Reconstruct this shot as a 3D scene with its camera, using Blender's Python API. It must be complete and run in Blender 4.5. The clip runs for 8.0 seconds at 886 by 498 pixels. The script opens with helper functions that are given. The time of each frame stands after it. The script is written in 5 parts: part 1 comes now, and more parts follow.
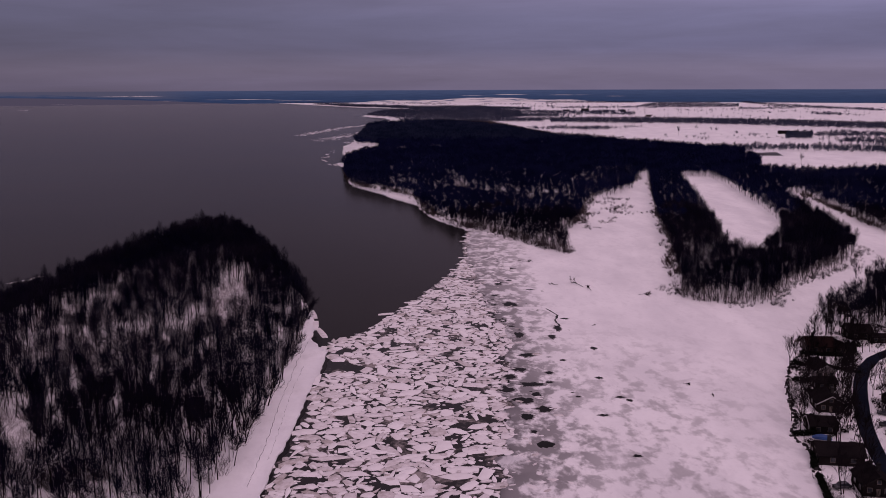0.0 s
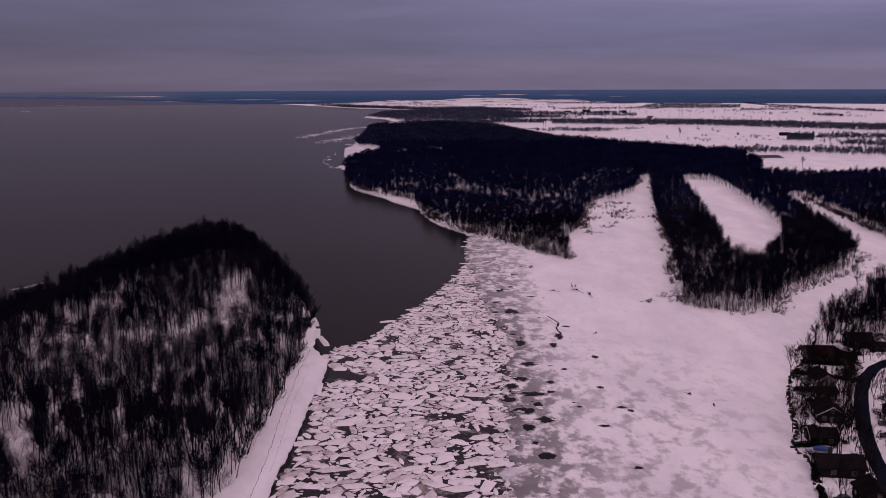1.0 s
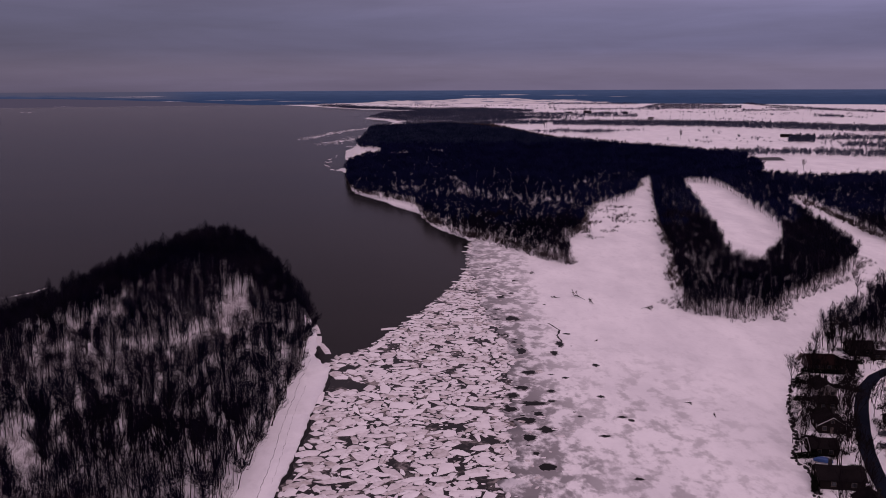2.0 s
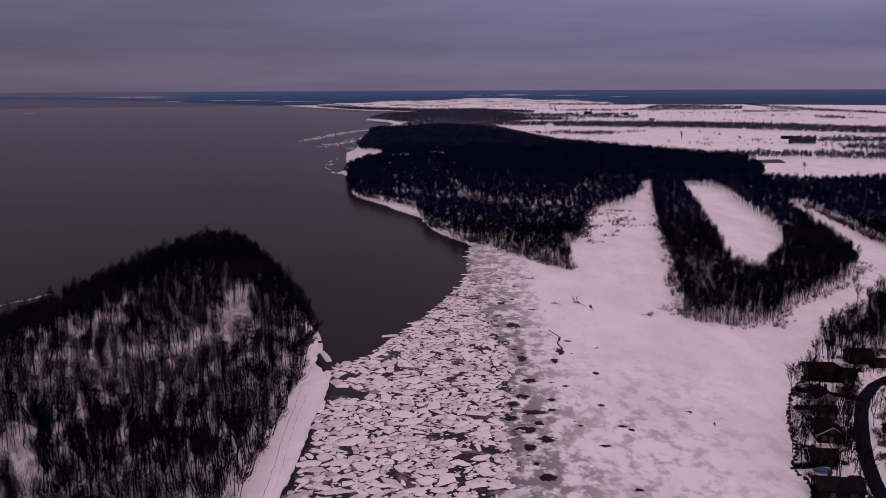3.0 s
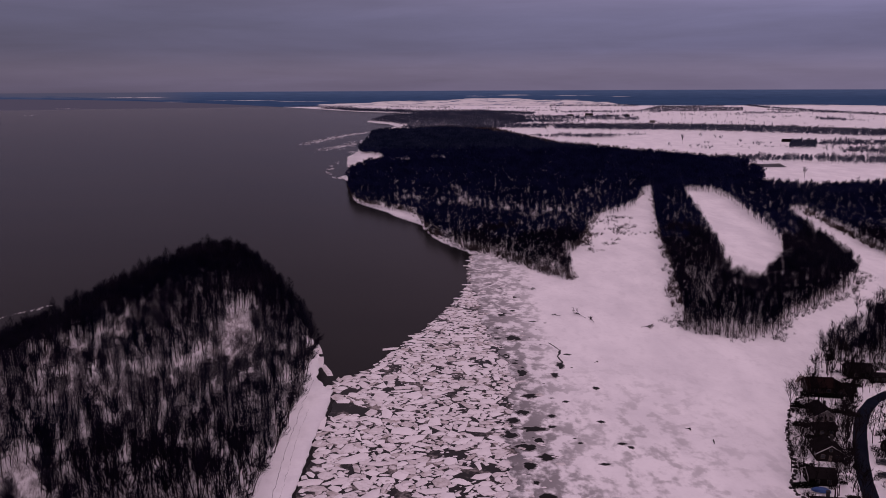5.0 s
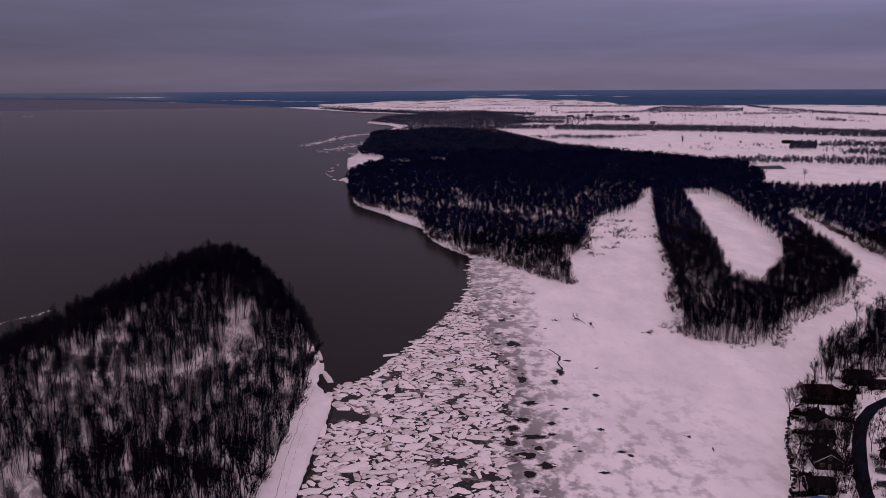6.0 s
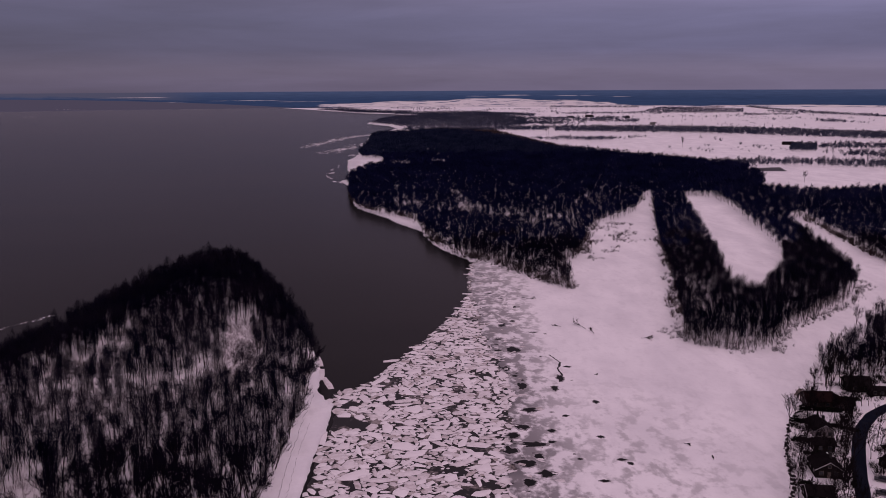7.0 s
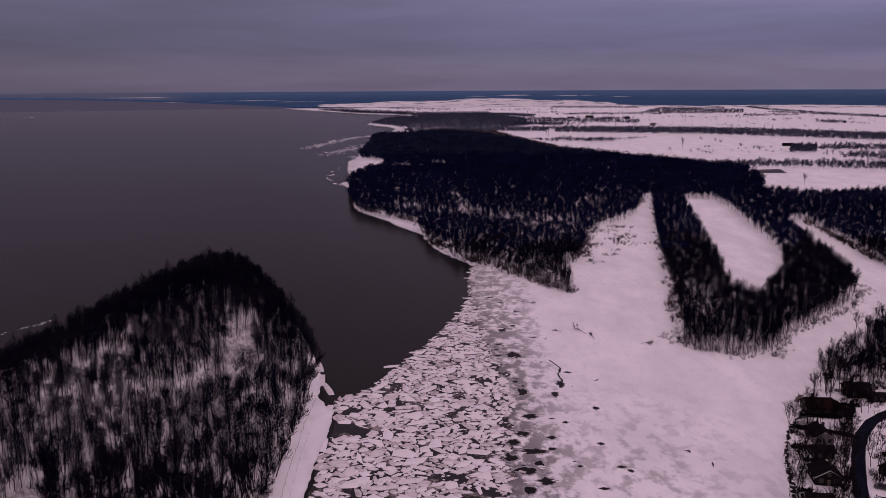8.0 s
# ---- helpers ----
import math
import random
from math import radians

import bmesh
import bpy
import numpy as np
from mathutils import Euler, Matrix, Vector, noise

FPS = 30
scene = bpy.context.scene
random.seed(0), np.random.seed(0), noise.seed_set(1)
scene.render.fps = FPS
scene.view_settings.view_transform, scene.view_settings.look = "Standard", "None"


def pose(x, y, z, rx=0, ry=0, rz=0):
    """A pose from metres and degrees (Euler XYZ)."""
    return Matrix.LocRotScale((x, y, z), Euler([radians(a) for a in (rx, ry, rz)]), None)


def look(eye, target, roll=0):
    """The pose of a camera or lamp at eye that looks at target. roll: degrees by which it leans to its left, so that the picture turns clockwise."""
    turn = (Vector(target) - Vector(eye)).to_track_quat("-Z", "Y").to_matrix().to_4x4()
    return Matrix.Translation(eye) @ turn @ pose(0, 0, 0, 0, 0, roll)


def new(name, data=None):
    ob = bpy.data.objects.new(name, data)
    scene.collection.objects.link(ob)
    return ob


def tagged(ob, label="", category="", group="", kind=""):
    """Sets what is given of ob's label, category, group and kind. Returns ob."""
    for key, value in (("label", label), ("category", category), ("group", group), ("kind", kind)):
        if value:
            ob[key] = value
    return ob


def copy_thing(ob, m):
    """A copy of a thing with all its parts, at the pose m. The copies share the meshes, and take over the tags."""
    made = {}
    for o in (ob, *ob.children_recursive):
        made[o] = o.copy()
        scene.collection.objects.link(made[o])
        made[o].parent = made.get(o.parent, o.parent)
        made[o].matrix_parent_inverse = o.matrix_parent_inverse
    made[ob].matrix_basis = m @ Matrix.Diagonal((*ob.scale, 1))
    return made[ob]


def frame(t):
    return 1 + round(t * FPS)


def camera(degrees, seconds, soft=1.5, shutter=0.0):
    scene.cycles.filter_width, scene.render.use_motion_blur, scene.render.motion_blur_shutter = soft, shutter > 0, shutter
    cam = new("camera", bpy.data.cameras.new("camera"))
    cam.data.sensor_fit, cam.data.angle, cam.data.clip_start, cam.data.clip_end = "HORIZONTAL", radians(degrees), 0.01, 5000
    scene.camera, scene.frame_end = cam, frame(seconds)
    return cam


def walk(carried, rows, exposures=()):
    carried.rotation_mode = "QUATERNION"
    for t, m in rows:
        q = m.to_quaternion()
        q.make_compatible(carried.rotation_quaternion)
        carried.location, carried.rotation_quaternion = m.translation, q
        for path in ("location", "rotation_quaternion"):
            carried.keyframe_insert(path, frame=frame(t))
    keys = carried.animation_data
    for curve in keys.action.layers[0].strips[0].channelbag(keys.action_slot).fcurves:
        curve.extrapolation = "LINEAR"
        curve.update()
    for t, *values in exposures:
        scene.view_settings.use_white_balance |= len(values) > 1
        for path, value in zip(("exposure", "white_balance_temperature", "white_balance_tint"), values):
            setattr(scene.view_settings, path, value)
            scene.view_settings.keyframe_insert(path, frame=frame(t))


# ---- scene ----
cam = camera(57.3, 8.0, soft=0.6)
ROWS = [
    (0.0, 0.000, 0.000, 100.000, -11.411, 0.202, 0.000),
    (1.0, -0.073, 0.041, 103.411, -11.398, 0.216, 0.092),
    (2.0, -0.065, 0.016, 106.744, -11.387, 0.229, 0.162),
    (3.0, -0.004, -0.053, 109.985, -11.378, 0.242, 0.215),
    (4.0, 0.083, -0.146, 113.122, -11.372, 0.254, 0.252),
    (5.0, 0.170, -0.243, 116.143, -11.366, 0.266, 0.278),
    (6.0, 0.229, -0.322, 119.035, -11.361, 0.277, 0.295),
    (7.0, 0.234, -0.364, 121.786, -11.357, 0.288, 0.305),
    (8.0, 0.158, -0.347, 124.382, -11.353, 0.299, 0.313),
]
walk(cam, [(t, pose(x, y, z, 90 + pitch, roll, yaw)) for t, x, y, z, pitch, roll, yaw in ROWS],
     exposures=[(0.0, -0.74, 6950, 54), (8.0, -0.82, 6950, 54)])

# ---------------------------------------------------------------- node helpers


class Nodes:
    """Short way to wire a node tree."""

    def __init__(self, tree):
        self.t = tree
        tree.nodes.clear()

    def add(self, kind):
        return self.t.nodes.new(kind)

    def link(self, a, b):
        self.t.links.new(a, b)

    def put(self, sock, v):
        if isinstance(v, bpy.types.NodeSocket):
            self.link(v, sock)
        else:
            sock.default_value = v

    def math(self, op, a, b=0.0, c=0.0, clamp=False):
        n = self.add("ShaderNodeMath")
        n.operation, n.use_clamp = op, clamp
        for i, v in enumerate((a, b, c)):
            self.put(n.inputs[i], v)
        return n.outputs[0]

    def smooth(self, x, lo, hi):
        n = self.add("ShaderNodeMapRange")
        n.interpolation_type = "SMOOTHSTEP"
        self.put(n.inputs[0], x)
        self.put(n.inputs[1], lo)
        self.put(n.inputs[2], hi)
        return n.outputs[0]

    def mix(self, f, a, b, blend="MIX"):
        n = self.add("ShaderNodeMix")
        n.data_type, n.blend_type = "RGBA", blend
        self.put(n.inputs[0], f)
        for s, v in ((n.inputs[6], a), (n.inputs[7], b)):
            self.put(s, v if isinstance(v, bpy.types.NodeSocket) else (*v, 1))
        return n.outputs[2]

    def noise(self, vec, scale, detail=4.0, rough=0.55, dist=0.0):
        n = self.add("ShaderNodeTexNoise")
        self.link(vec, n.inputs["Vector"])
        n.inputs["Scale"].default_value = scale
        n.inputs["Detail"].default_value = detail
        n.inputs["Roughness"].default_value = rough
        n.inputs["Distortion"].default_value = dist
        return n.outputs[0]

    def stretch(self, vec, s):
        n = self.add("ShaderNodeVectorMath")
        n.operation = "MULTIPLY"
        self.link(vec, n.inputs[0])
        n.inputs[1].default_value = s
        return n.outputs[0]

    def ramp(self, f, stops):
        n = self.add("ShaderNodeValToRGB")
        self.put(n.inputs[0], f)
        e = n.color_ramp.elements
        while len(e) < len(stops):
            e.new(0.5)
        for el, (p, c) in zip(e, stops):
            el.position, el.color = p, (*c, 1)
        return n.outputs[0]

    def combine(self, x, y, z):
        n = self.add("ShaderNodeCombineXYZ")
        for i, v in enumerate((x, y, z)):
            self.put(n.inputs[i], v)
        return n.outputs[0]


# ---------------------------------------------------------------- world and light

SUN_EL, SUN_AZ = 42.0, 150.0
world = bpy.data.worlds.new("sky")
scene.world = world
world.use_nodes = True
w = Nodes(world.node_tree)
way = w.add("ShaderNodeTexCoord").outputs["Generated"]
sep = w.add("ShaderNodeSeparateXYZ")
w.link(way, sep.inputs[0])
dx, dy, dz = sep.outputs
elev = w.math("MULTIPLY", w.math("ARCSINE", dz), 57.2958)
azim = w.math("MULTIPLY", w.math("ARCTAN2", dx, dy), 57.2958)
nish = w.add("ShaderNodeTexSky")
nish.sky_type, nish.sun_disc = "NISHITA", False
nish.sun_elevation, nish.sun_rotation = radians(SUN_EL), radians(SUN_AZ)
clear = w.mix(1.0, nish.outputs[0], (0.1, 0.1, 0.1), "MULTIPLY")
# cloud deck: low contrast bands, dull towards the horizon, bright overhead
bands = w.noise(w.combine(w.math("MULTIPLY", azim, 0.035), w.math("MULTIPLY", elev, 0.42), 0.0), 1.0, 5.0, 0.55, 0.4)
fine = w.noise(w.combine(w.math("MULTIPLY", azim, 0.12), w.math("MULTIPLY", elev, 0.9), 4.0), 1.0, 5.0, 0.6, 0.6)
deck = w.ramp(w.math("DIVIDE", elev, 90.0, clamp=True), [
    (0.0, (0.156, 0.178, 0.254)), (0.012, (0.162, 0.188, 0.268)), (0.028, (0.114, 0.151, 0.246)), (0.05, (0.120, 0.155, 0.243)),
    (0.075, (0.160, 0.188, 0.270)), (0.16, (0.30, 0.29, 0.33)), (0.45, (0.75, 0.73, 0.77)), (1.0, (1.0, 0.98, 1.0))])
shade = w.math("ADD", 0.48, w.math("ADD", w.math("MULTIPLY", bands, 0.80), w.math("MULTIPLY", fine, 0.36)))
# the deck is brighter towards the east, most of all higher up, and dull low in the west
low = w.math("SUBTRACT", 1.0, w.smooth(elev, 10.0, 26.0))
gain = w.math("ADD", 0.45, w.math("MULTIPLY", w.smooth(elev, 2.2, 6.0), 0.62))
shade = w.math("MULTIPLY", shade, w.math("ADD", 1.0, w.math("MULTIPLY", w.math("MULTIPLY", w.smooth(azim, -20.0, 26.0), low), gain)))
west = w.math("MULTIPLY", w.math("SUBTRACT", 1.0, w.smooth(azim, -28.0, -12.0)), w.math("SUBTRACT", 1.0, w.smooth(elev, 2.5, 5.0)))
shade = w.math("MULTIPLY", shade, w.math("SUBTRACT", 1.0, w.math("MULTIPLY", west, 0.22)))
deck = w.mix(1.0, deck, w.combine(shade, shade, shade), "MULTIPLY")
sky = w.mix(0.9, clear, deck)
# far country beyond the ground sheet: lake, woods and snowy fields seen edge on
far_noise = w.noise(w.combine(w.math("MULTIPLY", azim, 0.35), w.math("MULTIPLY", elev, 8.0), 2.0), 1.0, 5.0, 0.6, 0.3)
# woods pale towards the horizon: haze put into their colour
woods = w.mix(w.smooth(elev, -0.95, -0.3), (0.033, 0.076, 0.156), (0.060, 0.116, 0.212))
east = w.math("ADD", azim, 28.6)
left_shore = w.math("SUBTRACT", w.math("MULTIPLY", east, w.math("SUBTRACT", -0.013, w.math("MULTIPLY", east, 0.00155))), 0.66)
ragged = w.math("MULTIPLY", w.math("SUBTRACT", far_noise, 0.5), 1.8)
is_field = 0.0
for a, e, ha, he in ((-5.6, -1.28, 3.6, 0.15), (-1.0, -1.22, 4.6, 0.25), (3.2, -1.15, 3.8, 0.32), (7.2, -1.26, 4.4, 0.29), (11.0, -1.42, 3.0, 0.14), (2.1, -0.687, 1.2, 0.03), (4.6, -0.638, 1.3, 0.034), (8.5, -0.67, 2.2, 0.028), (11.8, -0.753, 0.9, 0.02),
                     (-20.5, -0.638, 2.6, 0.03), (-18.4, -0.955, 1.2, 0.022), (-13.5, -0.9, 3.0, 0.022), (-10.1, -1.0, 2.2, 0.03), (15.0, -1.40, 2.5, 0.06), (23.5, -1.38, 6.0, 0.11)):
    du, dv = w.math("DIVIDE", w.math("SUBTRACT", azim, a), ha), w.math("DIVIDE", w.math("SUBTRACT", elev, e), he)
    near_it = w.math("SUBTRACT", 1.0, w.math("ADD", w.math("MULTIPLY", du, du), w.math("MULTIPLY", dv, dv)))
    rough_edge = w.math("MULTIPLY", ragged, 1.0 if he > 0.05 else 1.6)
    is_field = w.math("MAXIMUM", is_field, w.math("MULTIPLY", w.smooth(w.math("ADD", near_it, rough_edge), 0.0, 0.12 if he > 0.05 else 1.2), 1.0 if he > 0.05 else 0.7))
rows_noise = w.noise(w.combine(w.math("MULTIPLY", azim, 0.8), w.math("MULTIPLY", elev, 20.0), 7.0), 1.0, 5.0, 0.65, 0.3)
is_field = w.math("MULTIPLY", is_field, w.math("SUBTRACT", 1.0, w.smooth(rows_noise, 0.54, 0.60)))
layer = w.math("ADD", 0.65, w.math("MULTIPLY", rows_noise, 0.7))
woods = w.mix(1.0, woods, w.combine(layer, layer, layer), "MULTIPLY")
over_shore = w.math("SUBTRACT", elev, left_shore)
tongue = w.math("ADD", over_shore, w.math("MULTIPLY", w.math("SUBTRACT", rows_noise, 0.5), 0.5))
# more haze coloured over the woods behind the west shore
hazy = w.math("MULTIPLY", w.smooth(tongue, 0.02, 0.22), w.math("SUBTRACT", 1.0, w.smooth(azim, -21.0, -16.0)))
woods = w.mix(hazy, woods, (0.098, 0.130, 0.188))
# flat glowing tones with lit snow and the lake's sky reflection coloured in
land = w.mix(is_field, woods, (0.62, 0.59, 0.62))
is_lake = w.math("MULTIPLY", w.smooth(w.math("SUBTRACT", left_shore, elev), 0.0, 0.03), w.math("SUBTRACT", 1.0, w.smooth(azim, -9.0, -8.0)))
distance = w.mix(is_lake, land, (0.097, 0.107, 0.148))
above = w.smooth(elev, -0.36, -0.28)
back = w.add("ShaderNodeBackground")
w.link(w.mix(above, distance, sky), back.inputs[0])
back.inputs[1].default_value = 1.0
w.link(back.outputs[0], w.add("ShaderNodeOutputWorld").inputs[0])

sun = new("sun", bpy.data.lights.new("sun", "SUN"))
sun.data.energy, sun.data.angle, sun.data.color = 0.8, radians(25), (1.0, 0.95, 0.93)
az, el = radians(SUN_AZ), radians(SUN_EL)
sun.matrix_world = look((0, 0, 0), (-math.sin(az) * math.cos(el), -math.cos(az) * math.cos(el), -math.sin(el)))

# ---------------------------------------------------------------- materials


def material(name, rough=0.8, spec=0.3):
    m = bpy.data.materials.new(name)
    m.use_nodes = True
    k = Nodes(m.node_tree)
    b = k.add("ShaderNodeBsdfPrincipled")
    b.inputs["Roughness"].default_value = rough
    b.inputs["Specular IOR Level"].default_value = spec
    k.link(b.outputs[0], k.add("ShaderNodeOutputMaterial").inputs[0])
    pos = k.add("ShaderNodeNewGeometry").outputs["Position"]
    return m, k, b, pos


def bump(k, b, height, strength, distance=1.0):
    n = k.add("ShaderNodeBump")
    n.inputs["Strength"].default_value, n.inputs["Distance"].default_value = strength, distance
    k.link(height, n.inputs["Height"])
    k.link(n.outputs[0], b.inputs["Normal"])


def mottled(name, dark, light, scale, rough=0.85, bump_at=None, bump_d=0.02, spec=0.3):
    """Two-tone surface with stains at one scale, grain at a finer one and a little relief."""
    m, k, b, pos = material(name, rough, spec)
    big, small = k.noise(pos, scale, 5), k.noise(pos, scale * 9, 3)
    f = k.math("ADD", k.math("MULTIPLY", big, 0.7), k.math("MULTIPLY", small, 0.3))
    info = k.add("ShaderNodeObjectInfo").outputs["Random"]
    f = k.math("ADD", f, k.math("MULTIPLY", k.math("SUBTRACT", info, 0.5), 0.25))
    k.link(k.mix(k.smooth(f, 0.3, 0.7), dark, light), b.inputs["Base Color"])
    bump(k, b, small, 0.5, bump_at or bump_d)
    return m


def snow_ground():
    m, k, b, pos = material("snow_ground", 0.75, 0.25)
    s = k.add("ShaderNodeSeparateXYZ")
    k.link(pos, s.inputs[0])
    x, y = s.outputs[0], s.outputs[1]
    drift = k.noise(k.stretch(pos, (1.0, 0.45, 1.0)), 0.045, 6, 0.6, 0.2)
    grain = k.noise(pos, 0.5, 5, 0.6)
    col = k.mix(k.smooth(drift, 0.3, 0.7), (0.76, 0.74, 0.76), (0.90, 0.88, 0.89))
    col = k.mix(k.math("MULTIPLY", k.smooth(grain, 0.45, 0.75), 0.2), col, (0.66, 0.63, 0.64))
    crust = k.noise(k.stretch(pos, (1.0, 0.5, 1.0)), 0.2, 6, 0.65, 0.3)
    col = k.mix(k.math("MULTIPLY", k.smooth(crust, 0.50, 0.70), 0.3), col, (0.60, 0.58, 0.60))
    # wet slush on the young ice beside the floes, thinning out over the snowy bay
    warp = k.noise(pos, 0.03, 2, 0.5)
    across = k.math("ADD", x, k.math("MULTIPLY", k.math("SUBTRACT", warp, 0.5), 22.0))
    near = k.math("SUBTRACT", 1.0, k.smooth(y, 230.0, 600.0))
    band = k.math("MULTIPLY", k.smooth(x, 5.0, 7.0), k.math("SUBTRACT", 1.0, k.smooth(across, 27.0, 58.0)))
    band = k.math("MULTIPLY", band, k.math("SUBTRACT", 1.0, k.smooth(y, 520.0, 590.0)))
    wide = k.math("MULTIPLY", k.math("MULTIPLY", k.smooth(x, 5.0, 7.0), k.math("SUBTRACT", 1.0, k.smooth(across, 55.0, 130.0))), k.math("SUBTRACT", 1.0, k.smooth(y, 230.0, 360.0)))
    patch = k.noise(k.stretch(pos, (1.0, 0.7, 1.0)), 0.15, 4, 0.55, 0.25)
    lumps = k.noise(k.stretch(pos, (1.0, 0.7, 1.0)), 0.45, 4, 0.55, 0.2)
    f = k.math("ADD", patch, k.math("MULTIPLY", k.math("SUBTRACT", lumps, 0.5), 0.4))
    wet = k.math("MULTIPLY", k.smooth(k.math("ADD", f, k.math("MULTIPLY", band, 0.09)), 0.47, 0.66), k.math("ADD", 0.25, k.math("MULTIPLY", band, 0.75)))
    wet = k.math("MULTIPLY", wet, k.smooth(k.math("MAXIMUM", band, wide), 0.02, 0.4))
    faint = k.math("MULTIPLY", k.math("MULTIPLY", k.smooth(f, 0.46, 0.66), wide), 0.62)
    wet = k.math("MAXIMUM", k.math("MULTIPLY", wet, k.math("ADD", 0.84, k.math("MULTIPLY", near, 0.16))), faint)
    col = k.mix(wet, col, (0.24, 0.228, 0.236))
    k.link(col, b.inputs["Base Color"])
    bump(k, b, k.math("ADD", drift, k.math("MULTIPLY", grain, 0.15)), 0.35, 1.0)
    return m


def water_surface():
    """Turbid lake water: a dark brown body under a rippled gloss."""
    m, k, b, pos = material("lake_water", 0.9, 0.0)
    tone = k.noise(k.stretch(pos, (0.35, 1.0, 1.0)), 0.006, 5, 0.6, 0.6)
    k.link(k.mix(k.smooth(tone, 0.3, 0.7), (0.007, 0.007, 0.008), (0.011, 0.0105, 0.011)), b.inputs["Base Color"])
    calm = k.noise(k.stretch(pos, (0.3, 1.0, 1.0)), 0.012, 4, 0.6, 0.4)
    ripple = k.noise(k.stretch(pos, (0.6, 1.0, 1.0)), 1.1, 4, 0.6)
    bump(k, b, ripple, 0.25, 0.12)
    gloss = k.add("ShaderNodeBsdfAnisotropic")
    gloss.distribution = "GGX"
    gloss.inputs["Color"].default_value = (0.69, 0.66, 0.645, 1)
    k.link(k.math("ADD", 0.13, k.math("MULTIPLY", calm, 0.10)), gloss.inputs["Roughness"])
    fres = k.add("ShaderNodeFresnel")
    fres.inputs["IOR"].default_value = 1.158
    k.link(b.inputs["Normal"].links[0].from_socket, gloss.inputs["Normal"])
    k.link(b.inputs["Normal"].links[0].from_socket, fres.inputs["Normal"])
    both = k.add("ShaderNodeMixShader")
    k.link(fres.outputs[0], both.inputs[0])
    k.link(b.outputs[0], both.inputs[1])
    k.link(gloss.outputs[0], both.inputs[2])
    out = b.outputs[0].links[0].to_node if b.outputs[0].links[0].to_node.bl_idname == "ShaderNodeOutputMaterial" else b.outputs[0].links[1].to_node
    k.link(both.outputs[0], out.inputs[0])
    return m


def ice_surface():
    m, k, b, pos = material("floe_ice", 0.6, 0.35)
    info = k.add("ShaderNodeObjectInfo").outputs["Random"]
    isl = k.add("ShaderNodeNewGeometry").outputs["Random Per Island"]
    tone = k.math("FRACT", k.math("ADD", info, isl))
    g = k.noise(pos, 0.6, 5, 0.6)
    f = k.math("ADD", k.math("MULTIPLY", tone, 0.6), k.math("MULTIPLY", g, 0.5))
    k.link(k.ramp(f, [(0.22, (0.40, 0.35, 0.33)), (0.32, (0.60, 0.55, 0.55)), (0.48, (0.76, 0.72, 0.73)), (0.9, (0.88, 0.85, 0.86))]), b.inputs["Base Color"])
    bump(k, b, g, 0.4, 0.1)
    return m


def bark(name, dark, light):
    m, k, b, pos = material(name, 1.0, 0.0)
    area = k.noise(pos, 0.03, 4, 0.6)
    grain = k.noise(k.stretch(pos, (1, 1, 0.25)), 3.0, 3)
    f = k.math("ADD", k.math("MULTIPLY", area, 0.75), k.math("MULTIPLY", grain, 0.25))
    k.link(k.mix(k.smooth(f, 0.38, 0.66), dark, light), b.inputs["Base Color"])
    return m


def mush_surface():
    """Soaked grey-brown brash that fills part of the gaps between floes; the rest is open water."""
    m, k, b, pos = material("ice_mush", 0.45, 0.15)
    f = k.math("ADD", k.math("MULTIPLY", k.noise(pos, 0.10, 3, 0.5, 0.3), 0.65), k.math("MULTIPLY", k.noise(pos, 0.7, 4, 0.6), 0.35))
    k.link(k.ramp(f, [(0.36, (0.30, 0.26, 0.25)), (0.43, (0.10, 0.085, 0.082)), (0.48, (0.014, 0.012, 0.013)), (1.0, (0.010, 0.009, 0.010))]), b.inputs["Base Color"])
    return m


SNOW = snow_ground()
MUSH = mush_surface()
WATER = water_surface()
ICE = ice_surface()
BARK = bark("bark", (0.008, 0.006, 0.007), (0.022, 0.016, 0.017))
TWIG = bark("twigs", (0.003, 0.003, 0.010), (0.011, 0.008, 0.016))
BRUSHWOOD = bark("brushwood", (0.020, 0.016, 0.020), (0.060, 0.046, 0.050))
# the bluish cast of the far woods is haze laid into the bark colour
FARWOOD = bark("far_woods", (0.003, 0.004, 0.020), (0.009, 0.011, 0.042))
# farthest woods: a paler blue haze mixed into the colour itself
FARHAZE = bark("distant_hazed_woods", (0.006, 0.010, 0.028), (0.020, 0.026, 0.056))
BOLE = bark("grey_boles", (0.022, 0.018, 0.022), (0.055, 0.044, 0.050))
# far rows and bushes: grey twigs, with blue haze put into the colour
FARROW = bark("far_grey_hazed_woods", (0.022, 0.031, 0.060), (0.056, 0.060, 0.086))
PALE_TWIG = bark("pale_twigs", (0.10, 0.08, 0.085), (0.24, 0.20, 0.21))
YARD_TWIG = bark("yard_twigs", (0.008, 0.006, 0.008), (0.024, 0.018, 0.020))
SAPWOOD = bark("sapling_twigs", (0.030, 0.024, 0.028), (0.095, 0.075, 0.082))
SHRUB = bark("shrub_stems", (0.025, 0.018, 0.018), (0.070, 0.046, 0.046))
ASPHALT = mottled("asphalt", (0.008, 0.010, 0.018), (0.018, 0.019, 0.028), 0.3, 1.0, spec=0.0)
ROOF = mottled("roof_shingle", (0.006, 0.005, 0.006), (0.014, 0.011, 0.012), 0.5, 1.0, spec=0.0)
ROOF_RED = mottled("roof_shingle_red", (0.008, 0.005, 0.005), (0.016, 0.008, 0.008), 0.5, 1.0, spec=0.0)
